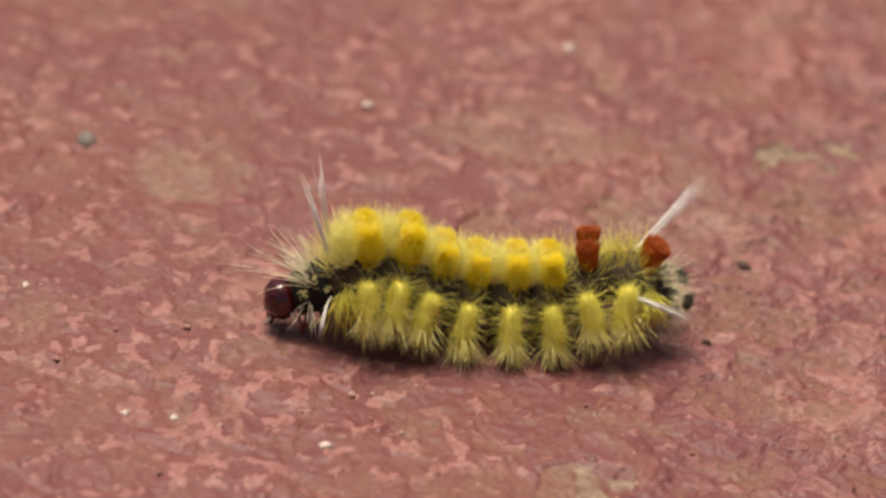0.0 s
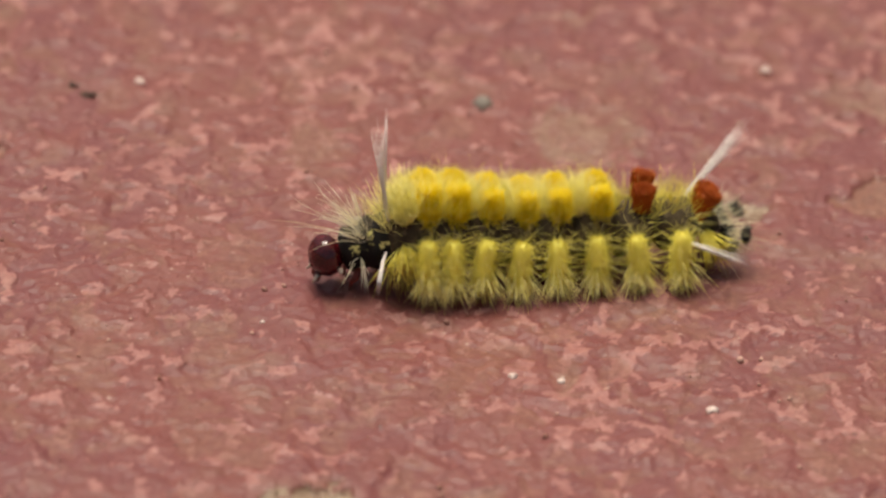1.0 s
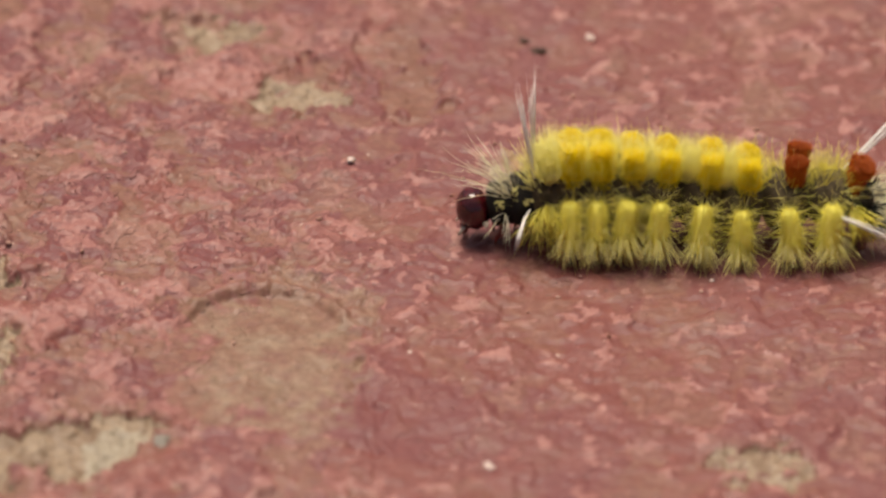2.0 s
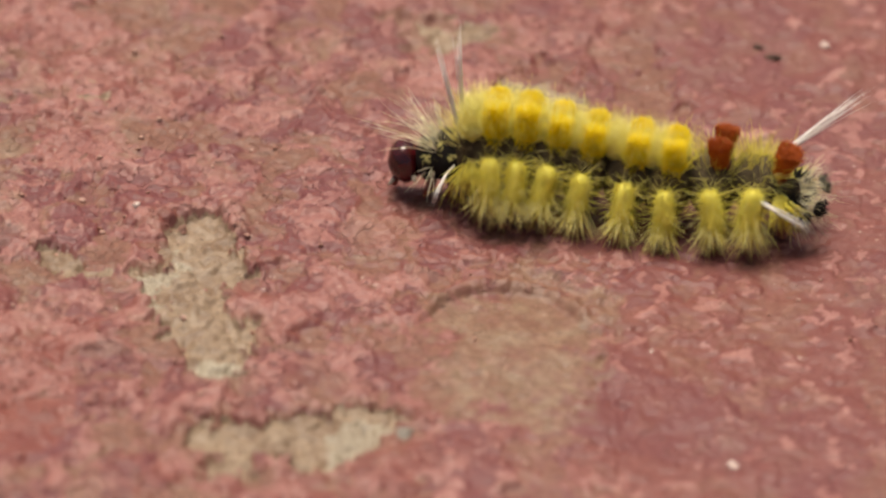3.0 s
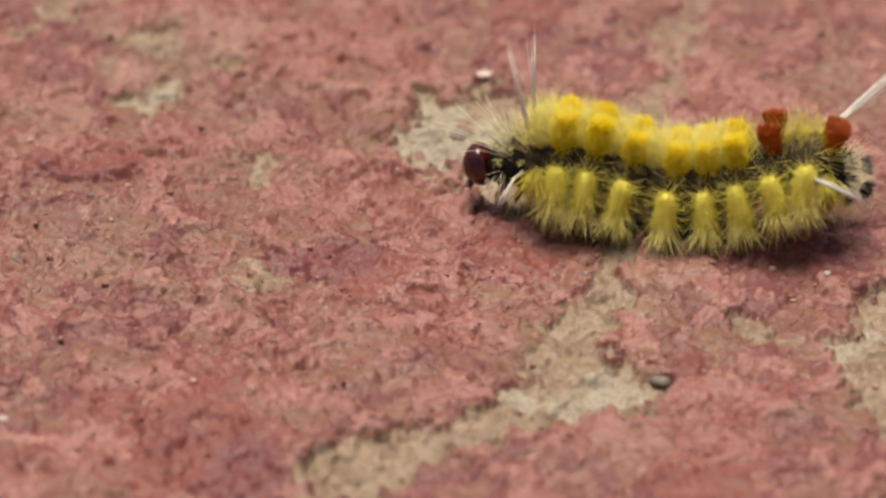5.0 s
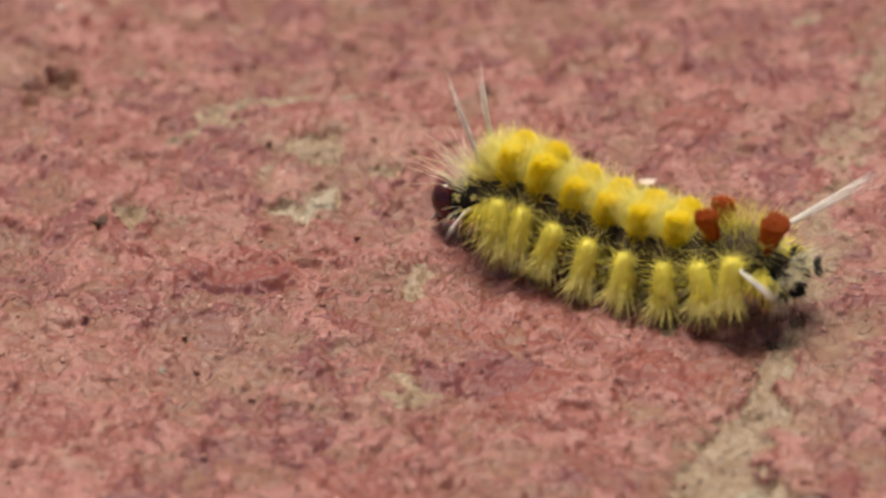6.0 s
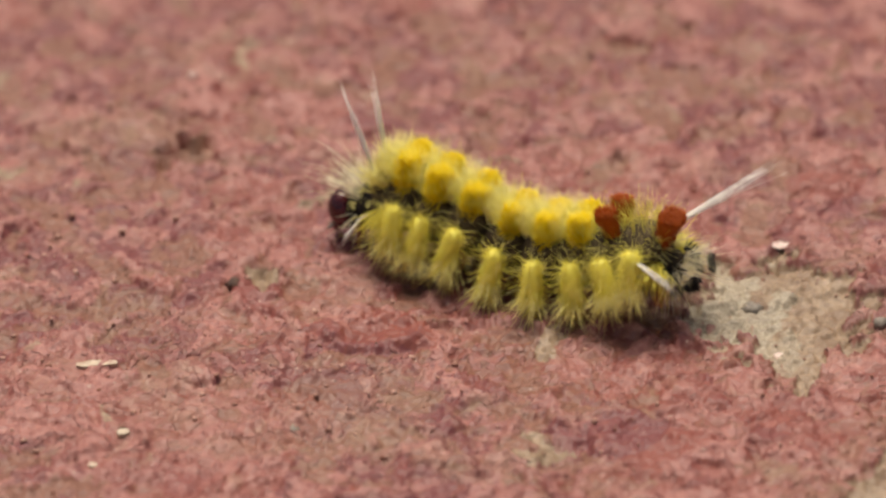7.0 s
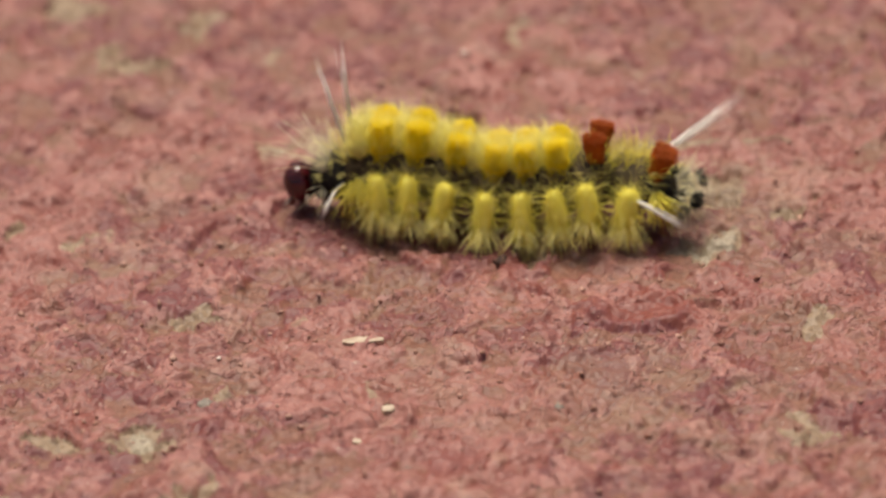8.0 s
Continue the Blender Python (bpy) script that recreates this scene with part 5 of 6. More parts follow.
    walk(pieces["a2"], [
        (0, pose(0.00514, 0.00010, 0.00500, 0, -7.2, 1.1)),
        (0.3, pose(0.00461, 0.00009, 0.00544, 0, -2.8, 1.5)),
        (0.5, pose(0.00521, -0.00015, 0.00395, 0, -5.3, -0.6)),
        (0.8, pose(0.00531, 0.00012, 0.00560, 0, -5.1, 1.5)),
        (1, pose(0.00507, 0.00004, 0.00372, 0, -2.6, 1.0)),
        (1.3, pose(0.00545, 0.00013, 0.00565, 0, -8.3, 1.4)),
        (1.5, pose(0.00474, 0.00005, 0.00364, 0, -1.7, 0.9)),
        (1.8, pose(0.00549, 0.00015, 0.00478, 0, -4.6, 1.4)),
        (2, pose(0.00450, 0.00007, 0.00381, 0, 1.0, 1.3)),
        (2.2, pose(0.00485, 0.00012, 0.00537, 0, -5.9, 1.4)),
        (2.45, pose(0.00450, 0.00007, 0.00381, 0, 1.0, 1.3)),
        (2.68, pose(0.00485, 0.00012, 0.00537, 0, -5.9, 1.4)),
        (2.93, pose(0.00450, 0.00007, 0.00381, 0, 1.0, 1.3)),
        (3.15, pose(0.00485, 0.00012, 0.00537, 0, -5.9, 1.4)),
        (3.3, pose(0.00487, 0.00007, 0.00374, 0, 1.5, 1.2)),
        (3.5, pose(0.00519, 0.00012, 0.00556, 0, -8.2, 1.5)),
        (3.8, pose(0.00465, -0.00005, 0.00570, 0, -2.1, 0.1)),
        (4, pose(0.00526, 0.00015, 0.00476, 0, -7.6, 1.5)),
        (4.3, pose(0.00483, -0.00053, 0.00570, 0, -0.0, 3.2)),
        (4.5, pose(0.00544, 0.00014, 0.00428, 0, -3.2, 1.4)),
        (4.8, pose(0.00532, 0.00014, 0.00530, 0, -6.7, 1.4)),
        (5, pose(0.00568, -0.00049, 0.00403, 0, -4.8, -2.7)),
        (5.2, pose(0.00524, 0.00002, 0.00371, 0, -4.0, 0.2)),
        (5.42, pose(0.00532, 0.00014, 0.00530, 0, -6.7, 1.4)),
        (5.65, pose(0.00568, -0.00049, 0.00403, 0, -4.8, -2.7)),
        (5.88, pose(0.00532, 0.00014, 0.00530, 0, -6.7, 1.4)),
        (6.1, pose(0.00524, 0.00002, 0.00371, 0, -4.0, 0.2)),
        (6.3, pose(0.00506, 0.00004, 0.00336, 0, 2.0, 0.5)),
        (6.5, pose(0.00585, -0.00013, 0.00395, 0, 0.6, -0.8)),
        (6.8, pose(0.00497, 0.00009, 0.00458, 0, 3.1, 1.5)),
        (7, pose(0.00599, 0.00003, 0.00431, 0, -5.5, 0.3)),
        (7.2, pose(0.00472, 0.00008, 0.00422, 0, -2.4, 1.9)),
        (7.5, pose(0.00563, -0.00006, 0.00400, 0, -3.5, -0.1)),
        (7.7, pose(0.00525, 0.00012, 0.00520, 0, -0.2, 2.3)),
        (8, pose(0.00554, -0.00028, 0.00413, 0, -3.0, -1.3)),
    ])
    walk(pieces["a3"], [
        (0, pose(0.00281, 0.00006, 0.00411, 0, -13.2, 0.7)),
        (0.3, pose(0.00241, 0.00004, 0.00490, 0, -10.9, 1.0)),
        (0.5, pose(0.00259, -0.00016, 0.00352, 0, -5.7, -1.1)),
        (0.8, pose(0.00271, 0.00006, 0.00491, 0, -13.2, 0.9)),
        (1, pose(0.00259, 0.00001, 0.00360, 0, -4.1, 0.4)),
        (1.3, pose(0.00298, 0.00007, 0.00476, 0, -14.5, 0.8)),
        (1.5, pose(0.00243, 0.00002, 0.00354, 0, -1.6, 0.6)),
        (1.8, pose(0.00296, 0.00009, 0.00435, 0, -10.0, 0.7)),
        (2, pose(0.00235, 0.00003, 0.00391, 0, -0.6, 0.9)),
        (2.2, pose(0.00264, 0.00007, 0.00473, 0, -12.9, 0.7)),
        (2.45, pose(0.00235, 0.00003, 0.00391, 0, -0.6, 0.9)),
        (2.68, pose(0.00264, 0.00007, 0.00473, 0, -12.9, 0.7)),
        (2.93, pose(0.00235, 0.00003, 0.00391, 0, -0.6, 0.9)),
        (3.15, pose(0.00264, 0.00007, 0.00473, 0, -12.9, 0.7)),
        (3.3, pose(0.00254, 0.00003, 0.00372, 0, -2.0, 0.8)),
        (3.5, pose(0.00289, 0.00007, 0.00477, 0, -13.3, 0.9)),
        (3.8, pose(0.00244, 0.00005, 0.00549, 0, -7.0, -0.5)),
        (4, pose(0.00288, 0.00008, 0.00432, 0, -10.2, 0.7)),
        (4.3, pose(0.00255, -0.00015, 0.00570, 0, -5.5, -2.3)),
        (4.5, pose(0.00288, 0.00008, 0.00410, 0, -7.3, 0.7)),
        (4.8, pose(0.00281, 0.00008, 0.00459, 0, -12.4, 0.7)),
        (5, pose(0.00305, -0.00043, 0.00359, 0, -5.8, -3.0)),
        (5.2, pose(0.00275, 0.00000, 0.00342, 0, -3.9, 0.2)),
        (5.42, pose(0.00281, 0.00008, 0.00459, 0, -12.4, 0.7)),
        (5.65, pose(0.00305, -0.00043, 0.00359, 0, -5.8, -3.0)),
        (5.88, pose(0.00281, 0.00008, 0.00459, 0, -12.4, 0.7)),
        (6.1, pose(0.00275, 0.00000, 0.00342, 0, -3.9, 0.2)),
        (6.3, pose(0.00263, 0.00002, 0.00367, 0, 1.6, 0.4)),
        (6.5, pose(0.00329, -0.00012, 0.00380, 0, -5.1, -1.0)),
        (6.8, pose(0.00283, 0.00004, 0.00452, 0, -2.7, 1.0)),
        (7, pose(0.00323, -0.00000, 0.00406, 0, -7.3, -0.1)),
        (7.2, pose(0.00239, 0.00002, 0.00393, 0, -5.2, 0.9)),
        (7.5, pose(0.00289, -0.00008, 0.00369, 0, -5.7, -0.5)),
        (7.7, pose(0.00268, 0.00004, 0.00507, 0, -5.0, 1.3)),
        (8, pose(0.00281, -0.00026, 0.00377, 0, -6.7, -1.7)),
    ])
    walk(pieces["a4"], [
        (0, pose(-0.00000, 0.00000, 0.00324, 0, -6.2, 0.0)),
        (0.3, pose(-0.00000, 0.00000, 0.00415, 0, -11.3, 0.0)),
        (0.5, pose(-0.00000, 0.00000, 0.00320, 0, -2.5, 0.0)),
        (0.8, pose(-0.00000, 0.00000, 0.00379, 0, -11.3, 0.0)),
        (1, pose(-0.00000, 0.00000, 0.00320, 0, -3.1, 0.0)),
        (1.3, pose(-0.00000, 0.00000, 0.00359, 0, -9.8, 0.0)),
        (1.5, pose(-0.00000, 0.00000, 0.00345, 0, -1.5, 0.0)),
        (1.8, pose(-0.00000, 0.00000, 0.00337, 0, -7.4, 0.0)),
        (2, pose(-0.00000, 0.00000, 0.00373, 0, -3.1, 0.0)),
        (2.2, pose(-0.00000, 0.00000, 0.00376, 0, -9.7, 0.0)),
        (2.45, pose(-0.00000, 0.00000, 0.00373, 0, -3.1, 0.0)),
        (2.68, pose(-0.00000, 0.00000, 0.00376, 0, -9.7, 0.0)),
        (2.93, pose(-0.00000, 0.00000, 0.00373, 0, -3.1, 0.0)),
        (3.15, pose(0.00000, -0.00000, 0.00376, 0, -9.7, 0.0)),
        (3.3, pose(0.00000, -0.00000, 0.00350, 0, -1.7, 0.0)),
        (3.5, pose(-0.00000, 0.00000, 0.00378, 0, -10.0, 0.0)),
        (3.8, pose(-0.00000, 0.00000, 0.00488, 0, -11.1, 0.0)),
        (4, pose(-0.00000, 0.00000, 0.00340, 0, -7.6, 0.0)),
        (4.3, pose(-0.00000, 0.00000, 0.00503, 0, -13.1, 0.0)),
        (4.5, pose(-0.00000, 0.00000, 0.00328, 0, -6.4, 0.0)),
        (4.8, pose(-0.00000, 0.00000, 0.00360, 0, -9.0, 0.0)),
        (5, pose(-0.00000, 0.00000, 0.00320, 0, -2.8, 0.0)),
        (5.2, pose(0.00000, -0.00000, 0.00320, 0, -1.7, 0.0)),
        (5.42, pose(0.00000, -0.00000, 0.00360, 0, -9.0, 0.0)),
        (5.65, pose(0.00000, -0.00000, 0.00320, 0, -2.8, 0.0)),
        (5.88, pose(0.00000, -0.00000, 0.00360, 0, -9.0, 0.0)),
        (6.1, pose(0.00000, -0.00000, 0.00320, 0, -1.7, 0.0)),
        (6.3, pose(0.00000, -0.00000, 0.00356, 0, -2.2, 0.0)),
        (6.5, pose(0.00000, -0.00000, 0.00320, 0, -3.4, 0.0)),
        (6.8, pose(0.00000, -0.00000, 0.00425, 0, -6.0, 0.0)),
        (7, pose(0.00000, -0.00000, 0.00320, 0, -5.4, 0.0)),
        (7.2, pose(0.00000, -0.00000, 0.00361, 0, -2.0, 0.0)),
        (7.5, pose(0.00000, -0.00000, 0.00320, 0, -3.4, 0.0)),
        (7.7, pose(-0.00000, 0.00000, 0.00455, 0, -8.2, 0.0)),
        (8, pose(-0.00000, 0.00000, 0.00320, 0, -4.3, 0.0)),
    ])
    walk(pieces["a5"], [
        (0, pose(-0.00308, 0.00013, 0.00320, 0, -0.2, 0.9)),
        (0.3, pose(-0.00325, -0.00003, 0.00326, 0, -5.8, -1.1)),
        (0.5, pose(-0.00261, -0.00007, 0.00320, 0, 3.6, 2.5)),
        (0.8, pose(-0.00317, 0.00011, 0.00320, 0, -3.8, 0.4)),
        (1, pose(-0.00259, 0.00002, 0.00320, 0, 0.5, -0.5)),
        (1.3, pose(-0.00326, 0.00017, 0.00320, 0, -2.6, 1.0)),
        (1.5, pose(-0.00284, -0.00001, 0.00335, 0, -1.8, -0.7)),
        (1.8, pose(-0.00317, 0.00028, 0.00320, 0, 0.9, 2.2)),
        (2, pose(-0.00304, -0.00002, 0.00349, 0, -3.7, -0.9)),
        (2.2, pose(-0.00351, 0.00020, 0.00320, 0, -3.4, 1.5)),
        (2.45, pose(-0.00304, -0.00002, 0.00349, 0, -3.7, -0.9)),
        (2.68, pose(-0.00351, 0.00020, 0.00320, 0, -3.4, 1.5)),
        (2.93, pose(-0.00304, -0.00002, 0.00349, 0, -3.7, -0.9)),
        (3.15, pose(-0.00351, 0.00020, 0.00320, 0, -3.4, 1.5)),
        (3.3, pose(-0.00265, -0.00001, 0.00350, 0, -2.2, -0.8)),
        (3.5, pose(-0.00324, 0.00014, 0.00320, 0, -3.8, 0.7)),
        (3.8, pose(-0.00295, -0.00001, 0.00396, 0, -10.9, -1.0)),
        (4, pose(-0.00294, 0.00026, 0.00320, 0, -1.1, 2.1)),
        (4.3, pose(-0.00325, -0.00033, 0.00374, 0, -10.5, 3.0)),
        (4.5, pose(-0.00272, 0.00023, 0.00320, 0, 1.0, 1.8)),
        (4.8, pose(-0.00326, 0.00026, 0.00320, 0, -2.5, 2.1)),
        (5, pose(-0.00247, -0.00039, 0.00320, 0, 5.6, 3.3)),
        (5.2, pose(-0.00266, -0.00002, 0.00320, 0, -0.0, 0.2)),
        (5.42, pose(-0.00326, 0.00026, 0.00320, 0, -2.5, 2.1)),
        (5.65, pose(-0.00247, -0.00039, 0.00320, 0, 5.6, 3.3)),
        (5.88, pose(-0.00326, 0.00026, 0.00320, 0, -2.5, 2.1)),
        (6.1, pose(-0.00266, -0.00002, 0.00320, 0, -0.0, 0.2)),
        (6.3, pose(-0.00311, -0.00003, 0.00336, 0, -2.1, -0.4)),
        (6.5, pose(-0.00369, 0.00001, 0.00320, 0, 3.2, 2.8)),
        (6.8, pose(-0.00303, -0.00003, 0.00364, 0, -6.2, -1.1)),
        (7, pose(-0.00315, 0.00016, 0.00320, 0, 2.0, 2.4)),
        (7.2, pose(-0.00274, 0.00002, 0.00366, 0, -2.1, -1.4)),
        (7.5, pose(-0.00275, 0.00004, 0.00320, 0, 1.6, 2.5)),
        (7.7, pose(-0.00285, 0.00000, 0.00393, 0, -8.5, -1.6)),
        (8, pose(-0.00249, -0.00022, 0.00320, 0, 2.7, 2.3)),
    ])
    walk(pieces["a6"], [
        (0, pose(-0.00592, -0.00002, 0.00320, 0, 7.8, 2.6)),
        (0.3, pose(-0.00647, 0.00028, 0.00320, 0, 2.1, -0.0)),
        (0.5, pose(-0.00503, -0.00031, 0.00366, 0, 7.2, 3.4)),
        (0.8, pose(-0.00621, 0.00004, 0.00320, 0, 4.6, 1.9)),
        (1, pose(-0.00548, 0.00003, 0.00326, 0, -0.0, -0.9)),
        (1.3, pose(-0.00603, -0.00006, 0.00320, 0, 5.3, 2.6)),
        (1.5, pose(-0.00550, 0.00012, 0.00320, 0, -1.1, -0.5)),
        (1.8, pose(-0.00584, -0.00021, 0.00351, 0, 8.6, 4.4)),
        (2, pose(-0.00574, 0.00019, 0.00320, 0, -1.5, -0.3)),
        (2.2, pose(-0.00656, -0.00013, 0.00320, 0, 8.8, 3.5)),
        (2.45, pose(-0.00574, 0.00019, 0.00320, 0, -1.5, -0.3)),
        (2.68, pose(-0.00656, -0.00013, 0.00320, 0, 8.8, 3.5)),
        (2.93, pose(-0.00574, 0.00019, 0.00320, 0, -1.5, -0.3)),
        (3.15, pose(-0.00656, -0.00013, 0.00320, 0, 8.8, 3.5)),
        (3.3, pose(-0.00539, 0.00015, 0.00320, 0, -2.2, -0.5)),
        (3.5, pose(-0.00610, -0.00000, 0.00320, 0, 5.2, 2.4)),
        (3.8, pose(-0.00601, 0.00007, 0.00320, 0, -4.8, -2.4)),
        (4, pose(-0.00552, -0.00019, 0.00325, 0, 9.4, 4.2)),
        (4.3, pose(-0.00681, -0.00033, 0.00320, 0, -2.3, 4.8)),
        (4.5, pose(-0.00533, -0.00016, 0.00341, 0, 7.3, 3.5)),
        (4.8, pose(-0.00643, -0.00022, 0.00320, 0, 7.6, 4.2)),
        (5, pose(-0.00475, -0.00048, 0.00387, 0, 13.5, 3.3)),
        (5.2, pose(-0.00553, 0.00005, 0.00320, 0, 3.5, 1.5)),
        (5.42, pose(-0.00643, -0.00022, 0.00320, 0, 7.6, 4.2)),
        (5.65, pose(-0.00475, -0.00048, 0.00387, 0, 13.5, 3.3)),
        (5.88, pose(-0.00643, -0.00022, 0.00320, 0, 7.6, 4.2)),
        (6.1, pose(-0.00553, 0.00005, 0.00320, 0, 3.5, 1.5)),
        (6.3, pose(-0.00668, 0.00016, 0.00320, 0, 0.5, 0.5)),
        (6.5, pose(-0.00665, -0.00038, 0.00373, 0, 13.5, 7.4)),
        (6.8, pose(-0.00676, 0.00028, 0.00320, 0, -1.2, -0.2)),
        (7, pose(-0.00585, -0.00026, 0.00350, 0, 9.3, 4.3)),
        (7.2, pose(-0.00586, 0.00010, 0.00331, 0, -3.0, -2.9)),
        (7.5, pose(-0.00499, -0.00026, 0.00340, 0, 11.7, 3.9)),
        (7.7, pose(-0.00626, 0.00023, 0.00320, 0, -4.3, -2.2)),
        (8, pose(-0.00495, -0.00033, 0.00353, 0, 7.1, 2.4)),
    ])
    walk(pieces["a7"], [
        (0, pose(-0.00840, -0.00021, 0.00425, 0, 12.1, 2.8)),
        (0.3, pose(-0.00954, -0.00002, 0.00358, 0, 9.2, 1.0)),
        (0.5, pose(-0.00765, -0.00041, 0.00412, 0, 2.4, 2.8)),
        (0.8, pose(-0.00893, -0.00017, 0.00386, 0, 11.1, 2.2)),
        (1, pose(-0.00836, 0.00013, 0.00320, 0, -0.4, -1.0)),
        (1.3, pose(-0.00858, -0.00019, 0.00390, 0, 8.5, 2.3)),
        (1.5, pose(-0.00835, 0.00005, 0.00320, 0, 2.5, 0.1)),
        (1.8, pose(-0.00826, -0.00031, 0.00432, 0, 10.6, 3.5)),
        (2, pose(-0.00907, 0.00001, 0.00326, 0, 2.3, 0.4)),
        (2.2, pose(-0.00930, -0.00030, 0.00450, 0, 14.4, 3.3)),
        (2.45, pose(-0.00907, 0.00001, 0.00326, 0, 2.3, 0.4)),
        (2.68, pose(-0.00930, -0.00030, 0.00450, 0, 14.4, 3.3)),
        (2.93, pose(-0.00907, 0.00001, 0.00326, 0, 2.3, 0.4)),
        (3.15, pose(-0.00930, -0.00030, 0.00450, 0, 14.4, 3.3)),
        (3.3, pose(-0.00810, 0.00004, 0.00320, 0, 1.4, -0.0)),
        (3.5, pose(-0.00847, -0.00018, 0.00389, 0, 12.8, 2.5)),
        (3.8, pose(-0.00928, 0.00035, 0.00320, 0, 1.3, -2.2)),
        (4, pose(-0.00775, -0.00027, 0.00436, 0, 11.3, 3.3)),
        (4.3, pose(-0.00966, -0.00086, 0.00337, 0, 5.2, 5.5)),
        (4.5, pose(-0.00766, -0.00023, 0.00411, 0, 2.0, 2.8)),
        (4.8, pose(-0.00868, -0.00032, 0.00425, 0, 14.4, 3.4)),
        (5, pose(-0.00711, -0.00057, 0.00482, 0, 14.6, 3.3)),
        (5.2, pose(-0.00844, -0.00018, 0.00371, 0, 12.0, 2.3)),
        (5.42, pose(-0.00868, -0.00032, 0.00425, 0, 14.4, 3.4)),
        (5.65, pose(-0.00711, -0.00057, 0.00482, 0, 14.6, 3.3)),
        (5.88, pose(-0.00868, -0.00032, 0.00425, 0, 14.4, 3.4)),
        (6.1, pose(-0.00844, -0.00018, 0.00371, 0, 12.0, 2.3)),
        (6.3, pose(-0.00996, -0.00009, 0.00345, 0, 6.6, 1.5)),
        (6.5, pose(-0.00902, -0.00052, 0.00508, 0, 16.0, 12.0)),
        (6.8, pose(-0.01008, 0.00000, 0.00342, 0, 7.4, 0.7)),
        (7, pose(-0.00828, -0.00037, 0.00442, 0, 16.4, 3.6)),
        (7.2, pose(-0.00889, 0.00042, 0.00320, 0, 0.6, -2.5)),
        (7.5, pose(-0.00717, -0.00035, 0.00453, 0, 10.0, 3.2)),
        (7.7, pose(-0.00952, 0.00030, 0.00320, 0, 2.0, -1.9)),
        (8, pose(-0.00725, -0.00039, 0.00406, 0, 1.6, 1.8)),
    ])
    walk(pieces["a8"], [
        (0, pose(-0.01128, -0.00029, 0.00487, 0, 0.3, 2.0)),
        (0.3, pose(-0.01244, 0.00002, 0.00460, 0, 3.9, 0.1)),
        (0.5, pose(-0.01048, -0.00054, 0.00399, 0, -4.4, 2.6)),
        (0.8, pose(-0.01159, -0.00021, 0.00473, 0, 2.8, 1.3)),
        (1, pose(-0.01168, 0.00017, 0.00320, 0, -1.8, -0.7)),
        (1.3, pose(-0.01152, -0.00026, 0.00438, 0, -0.1, 1.5)),
        (1.5, pose(-0.01145, 0.00006, 0.00357, 0, 0.4, -0.0)),
        (1.8, pose(-0.01092, -0.00043, 0.00488, 0, -0.2, 2.6)),
        (2, pose(-0.01212, 0.00005, 0.00357, 0, -0.1, -0.3)),
        (2.2, pose(-0.01199, -0.00041, 0.00525, 0, 0.8, 2.4)),
        (2.45, pose(-0.01212, 0.00005, 0.00357, 0, -0.1, -0.3)),
        (2.68, pose(-0.01199, -0.00041, 0.00525, 0, 0.8, 2.4)),
        (2.93, pose(-0.01212, 0.00005, 0.00357, 0, -0.1, -0.3)),
        (3.15, pose(-0.01199, -0.00041, 0.00525, 0, 0.8, 2.4)),
        (3.3, pose(-0.01120, 0.00009, 0.00341, 0, -0.6, -0.5)),
        (3.5, pose(-0.01116, -0.00023, 0.00488, 0, 3.5, 1.5)),
        (3.8, pose(-0.01270, 0.00037, 0.00342, 0, -0.5, -0.9)),
        (4, pose(-0.01048, -0.00038, 0.00469, 0, -1.9, 2.3)),
        (4.3, pose(-0.01285, -0.00106, 0.00399, 0, 1.5, 4.5)),
        (4.5, pose(-0.01063, -0.00033, 0.00367, 0, -6.2, 1.9)),
        (4.8, pose(-0.01129, -0.00043, 0.00503, 0, 1.5, 2.6)),
        (5, pose(-0.00954, -0.00076, 0.00570, 0, 1.3, 4.1)),
        (5.2, pose(-0.01110, -0.00025, 0.00492, 0, 5.4, 1.9)),
        (5.42, pose(-0.01129, -0.00043, 0.00503, 0, 1.5, 2.6)),
        (5.65, pose(-0.00952, -0.00076, 0.00570, 0, 1.3, 4.2)),
        (5.88, pose(-0.01129, -0.00043, 0.00503, 0, 1.5, 2.6)),
        (6.1, pose(-0.01110, -0.00025, 0.00492, 0, 5.4, 1.9)),
        (6.3, pose(-0.01312, -0.00012, 0.00427, 0, 2.7, 1.0)),
        (6.5, pose(-0.01117, -0.00159, 0.00570, 0, -1.2, 12.0)),
        (6.8, pose(-0.01326, 0.00005, 0.00442, 0, 3.7, -0.2)),
        (7, pose(-0.01062, -0.00050, 0.00556, 0, 4.2, 3.0)),
        (7.2, pose(-0.01208, 0.00043, 0.00340, 0, -0.7, -1.0)),
        (7.5, pose(-0.01007, -0.00049, 0.00470, 0, -3.1, 2.7)),
        (7.7, pose(-0.01266, 0.00040, 0.00352, 0, 0.0, -1.8)),
        (8, pose(-0.01031, -0.00048, 0.00375, 0, -5.2, 1.8)),
    ])
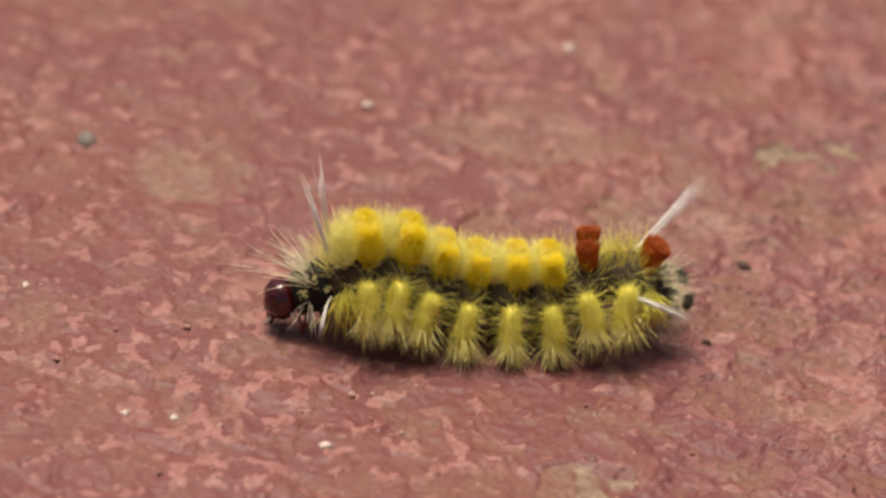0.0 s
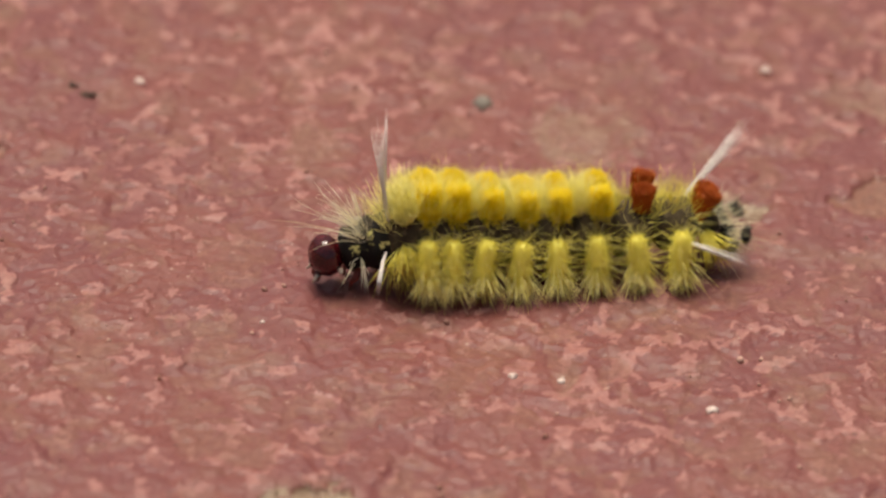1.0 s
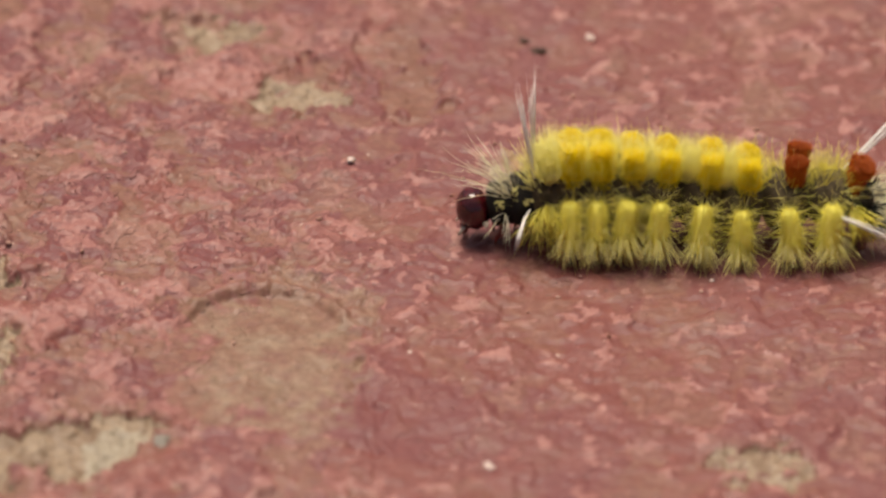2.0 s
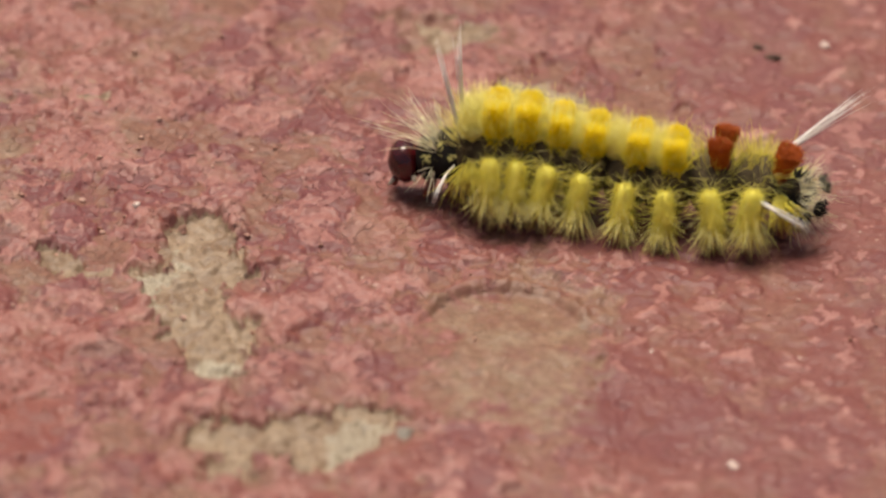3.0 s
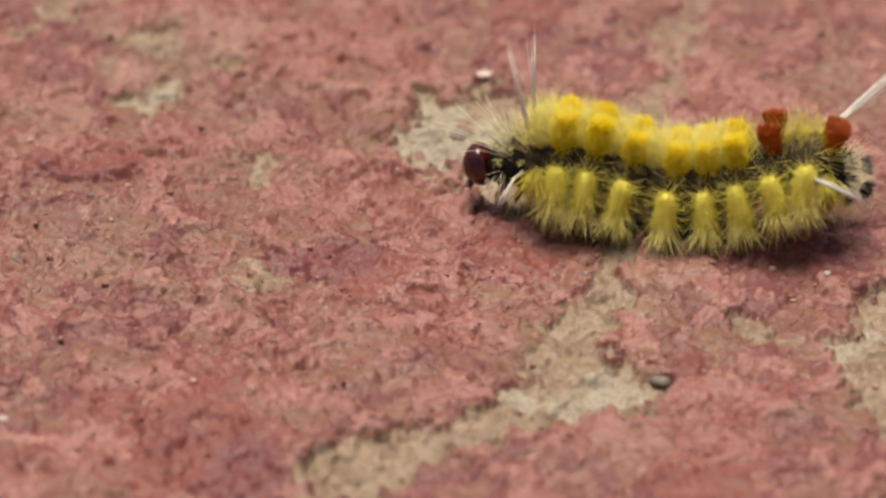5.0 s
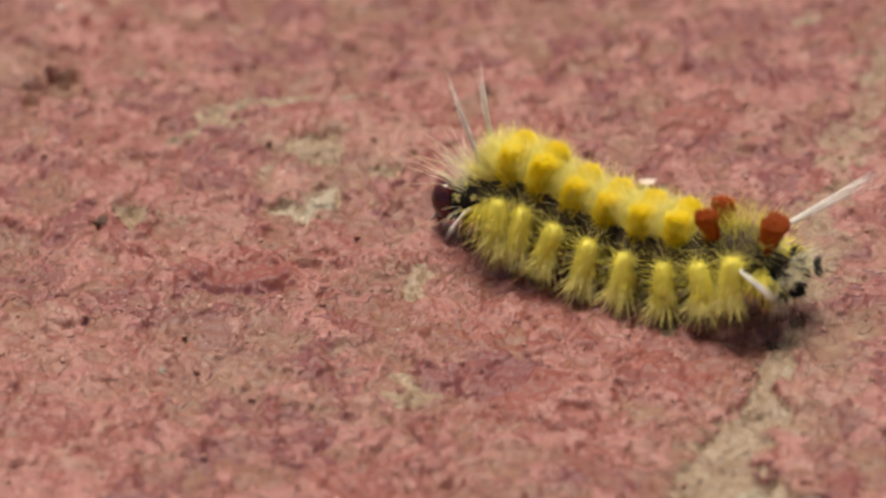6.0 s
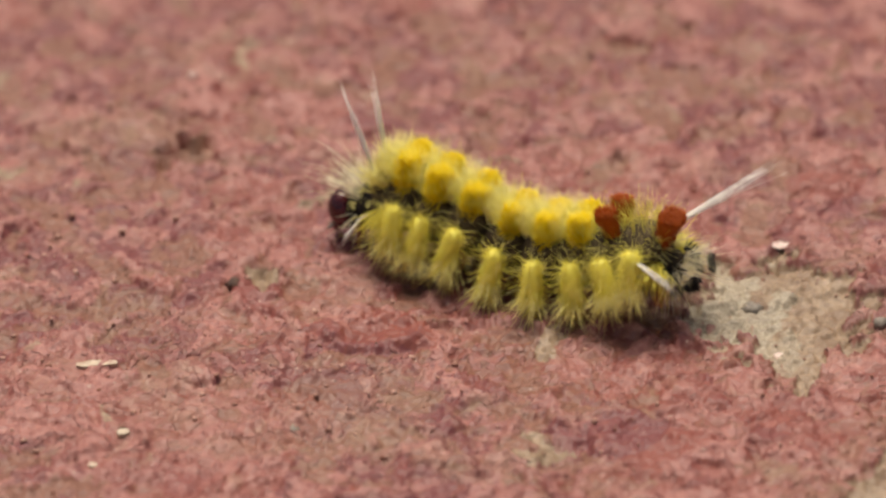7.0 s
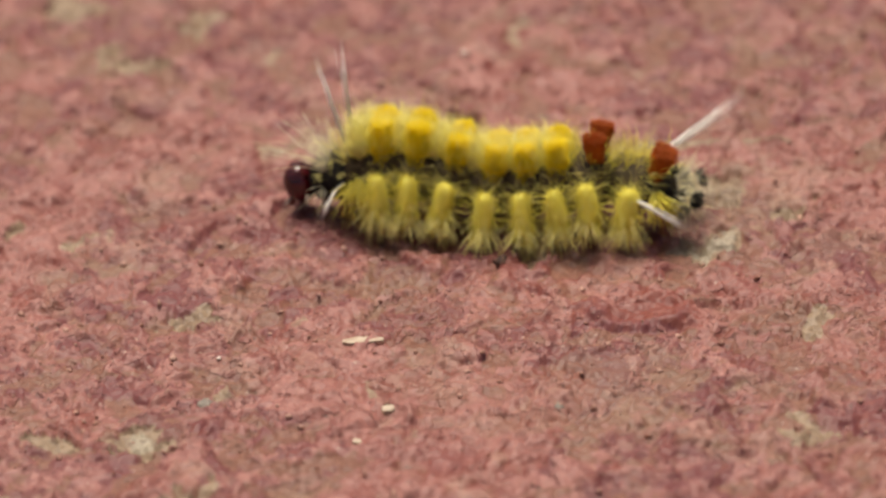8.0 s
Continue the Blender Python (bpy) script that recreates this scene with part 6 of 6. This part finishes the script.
    walk(pieces["tail"], [
        (0, pose(-0.01329, -0.00035, 0.00429, 0, -11.3, 1.6)),
        (0.3, pose(-0.01448, 0.00004, 0.00407, 0, -10.2, -0.7)),
        (0.5, pose(-0.01247, -0.00063, 0.00358, 0, -8.1, 2.6)),
        (0.8, pose(-0.01345, -0.00024, 0.00417, 0, -11.6, 0.9)),
        (1, pose(-0.01400, 0.00019, 0.00295, 0, -4.3, -0.6)),
        (1.3, pose(-0.01357, -0.00030, 0.00390, 0, -9.3, 1.3)),
        (1.5, pose(-0.01363, 0.00007, 0.00325, 0, -5.9, -0.2)),
        (1.8, pose(-0.01279, -0.00051, 0.00429, 0, -12.2, 2.6)),
        (2, pose(-0.01425, 0.00008, 0.00325, 0, -6.0, -0.8)),
        (2.2, pose(-0.01388, -0.00048, 0.00459, 0, -13.5, 2.2)),
        (2.45, pose(-0.01425, 0.00008, 0.00325, 0, -6.0, -0.8)),
        (2.68, pose(-0.01388, -0.00048, 0.00459, 0, -13.5, 2.2)),
        (2.93, pose(-0.01425, 0.00008, 0.00325, 0, -6.0, -0.8)),
        (3.15, pose(-0.01388, -0.00048, 0.00459, 0, -13.5, 2.2)),
        (3.3, pose(-0.01337, 0.00012, 0.00312, 0, -5.4, -0.8)),
        (3.5, pose(-0.01305, -0.00027, 0.00429, 0, -12.1, 1.1)),
        (3.8, pose(-0.01510, 0.00039, 0.00312, 0, -4.9, -0.4)),
        (4, pose(-0.01239, -0.00046, 0.00414, 0, -11.2, 2.3)),
        (4.3, pose(-0.01508, -0.00120, 0.00358, 0, -7.2, 3.7)),
        (4.5, pose(-0.01271, -0.00040, 0.00333, 0, -6.6, 1.9)),
        (4.8, pose(-0.01312, -0.00052, 0.00441, 0, -13.0, 2.6)),
        (5, pose(-0.01123, -0.00089, 0.00495, 0, -16.7, 4.4)),
        (5.2, pose(-0.01296, -0.00030, 0.00432, 0, -12.4, 1.5)),
        (5.42, pose(-0.01312, -0.00052, 0.00441, 0, -13.0, 2.6)),
        (5.65, pose(-0.01121, -0.00089, 0.00495, 0, -16.7, 4.5)),
        (5.88, pose(-0.01312, -0.00052, 0.00441, 0, -13.0, 2.6)),
        (6.1, pose(-0.01296, -0.00030, 0.00432, 0, -12.4, 1.5)),
        (6.3, pose(-0.01533, -0.00014, 0.00381, 0, -8.3, 0.5)),
        (6.5, pose(-0.01268, -0.00234, 0.00495, 0, -16.8, 12.0)),
        (6.8, pose(-0.01548, 0.00009, 0.00392, 0, -8.7, -0.9)),
        (7, pose(-0.01225, -0.00058, 0.00484, 0, -16.7, 3.0)),
        (7.2, pose(-0.01432, 0.00045, 0.00311, 0, -5.2, -0.3)),
        (7.5, pose(-0.01209, -0.00058, 0.00415, 0, -10.6, 2.7)),
        (7.7, pose(-0.01486, 0.00047, 0.00321, 0, -5.7, -1.8)),
        (8, pose(-0.01244, -0.00055, 0.00339, 0, -6.7, 1.8)),
    ])


motions()
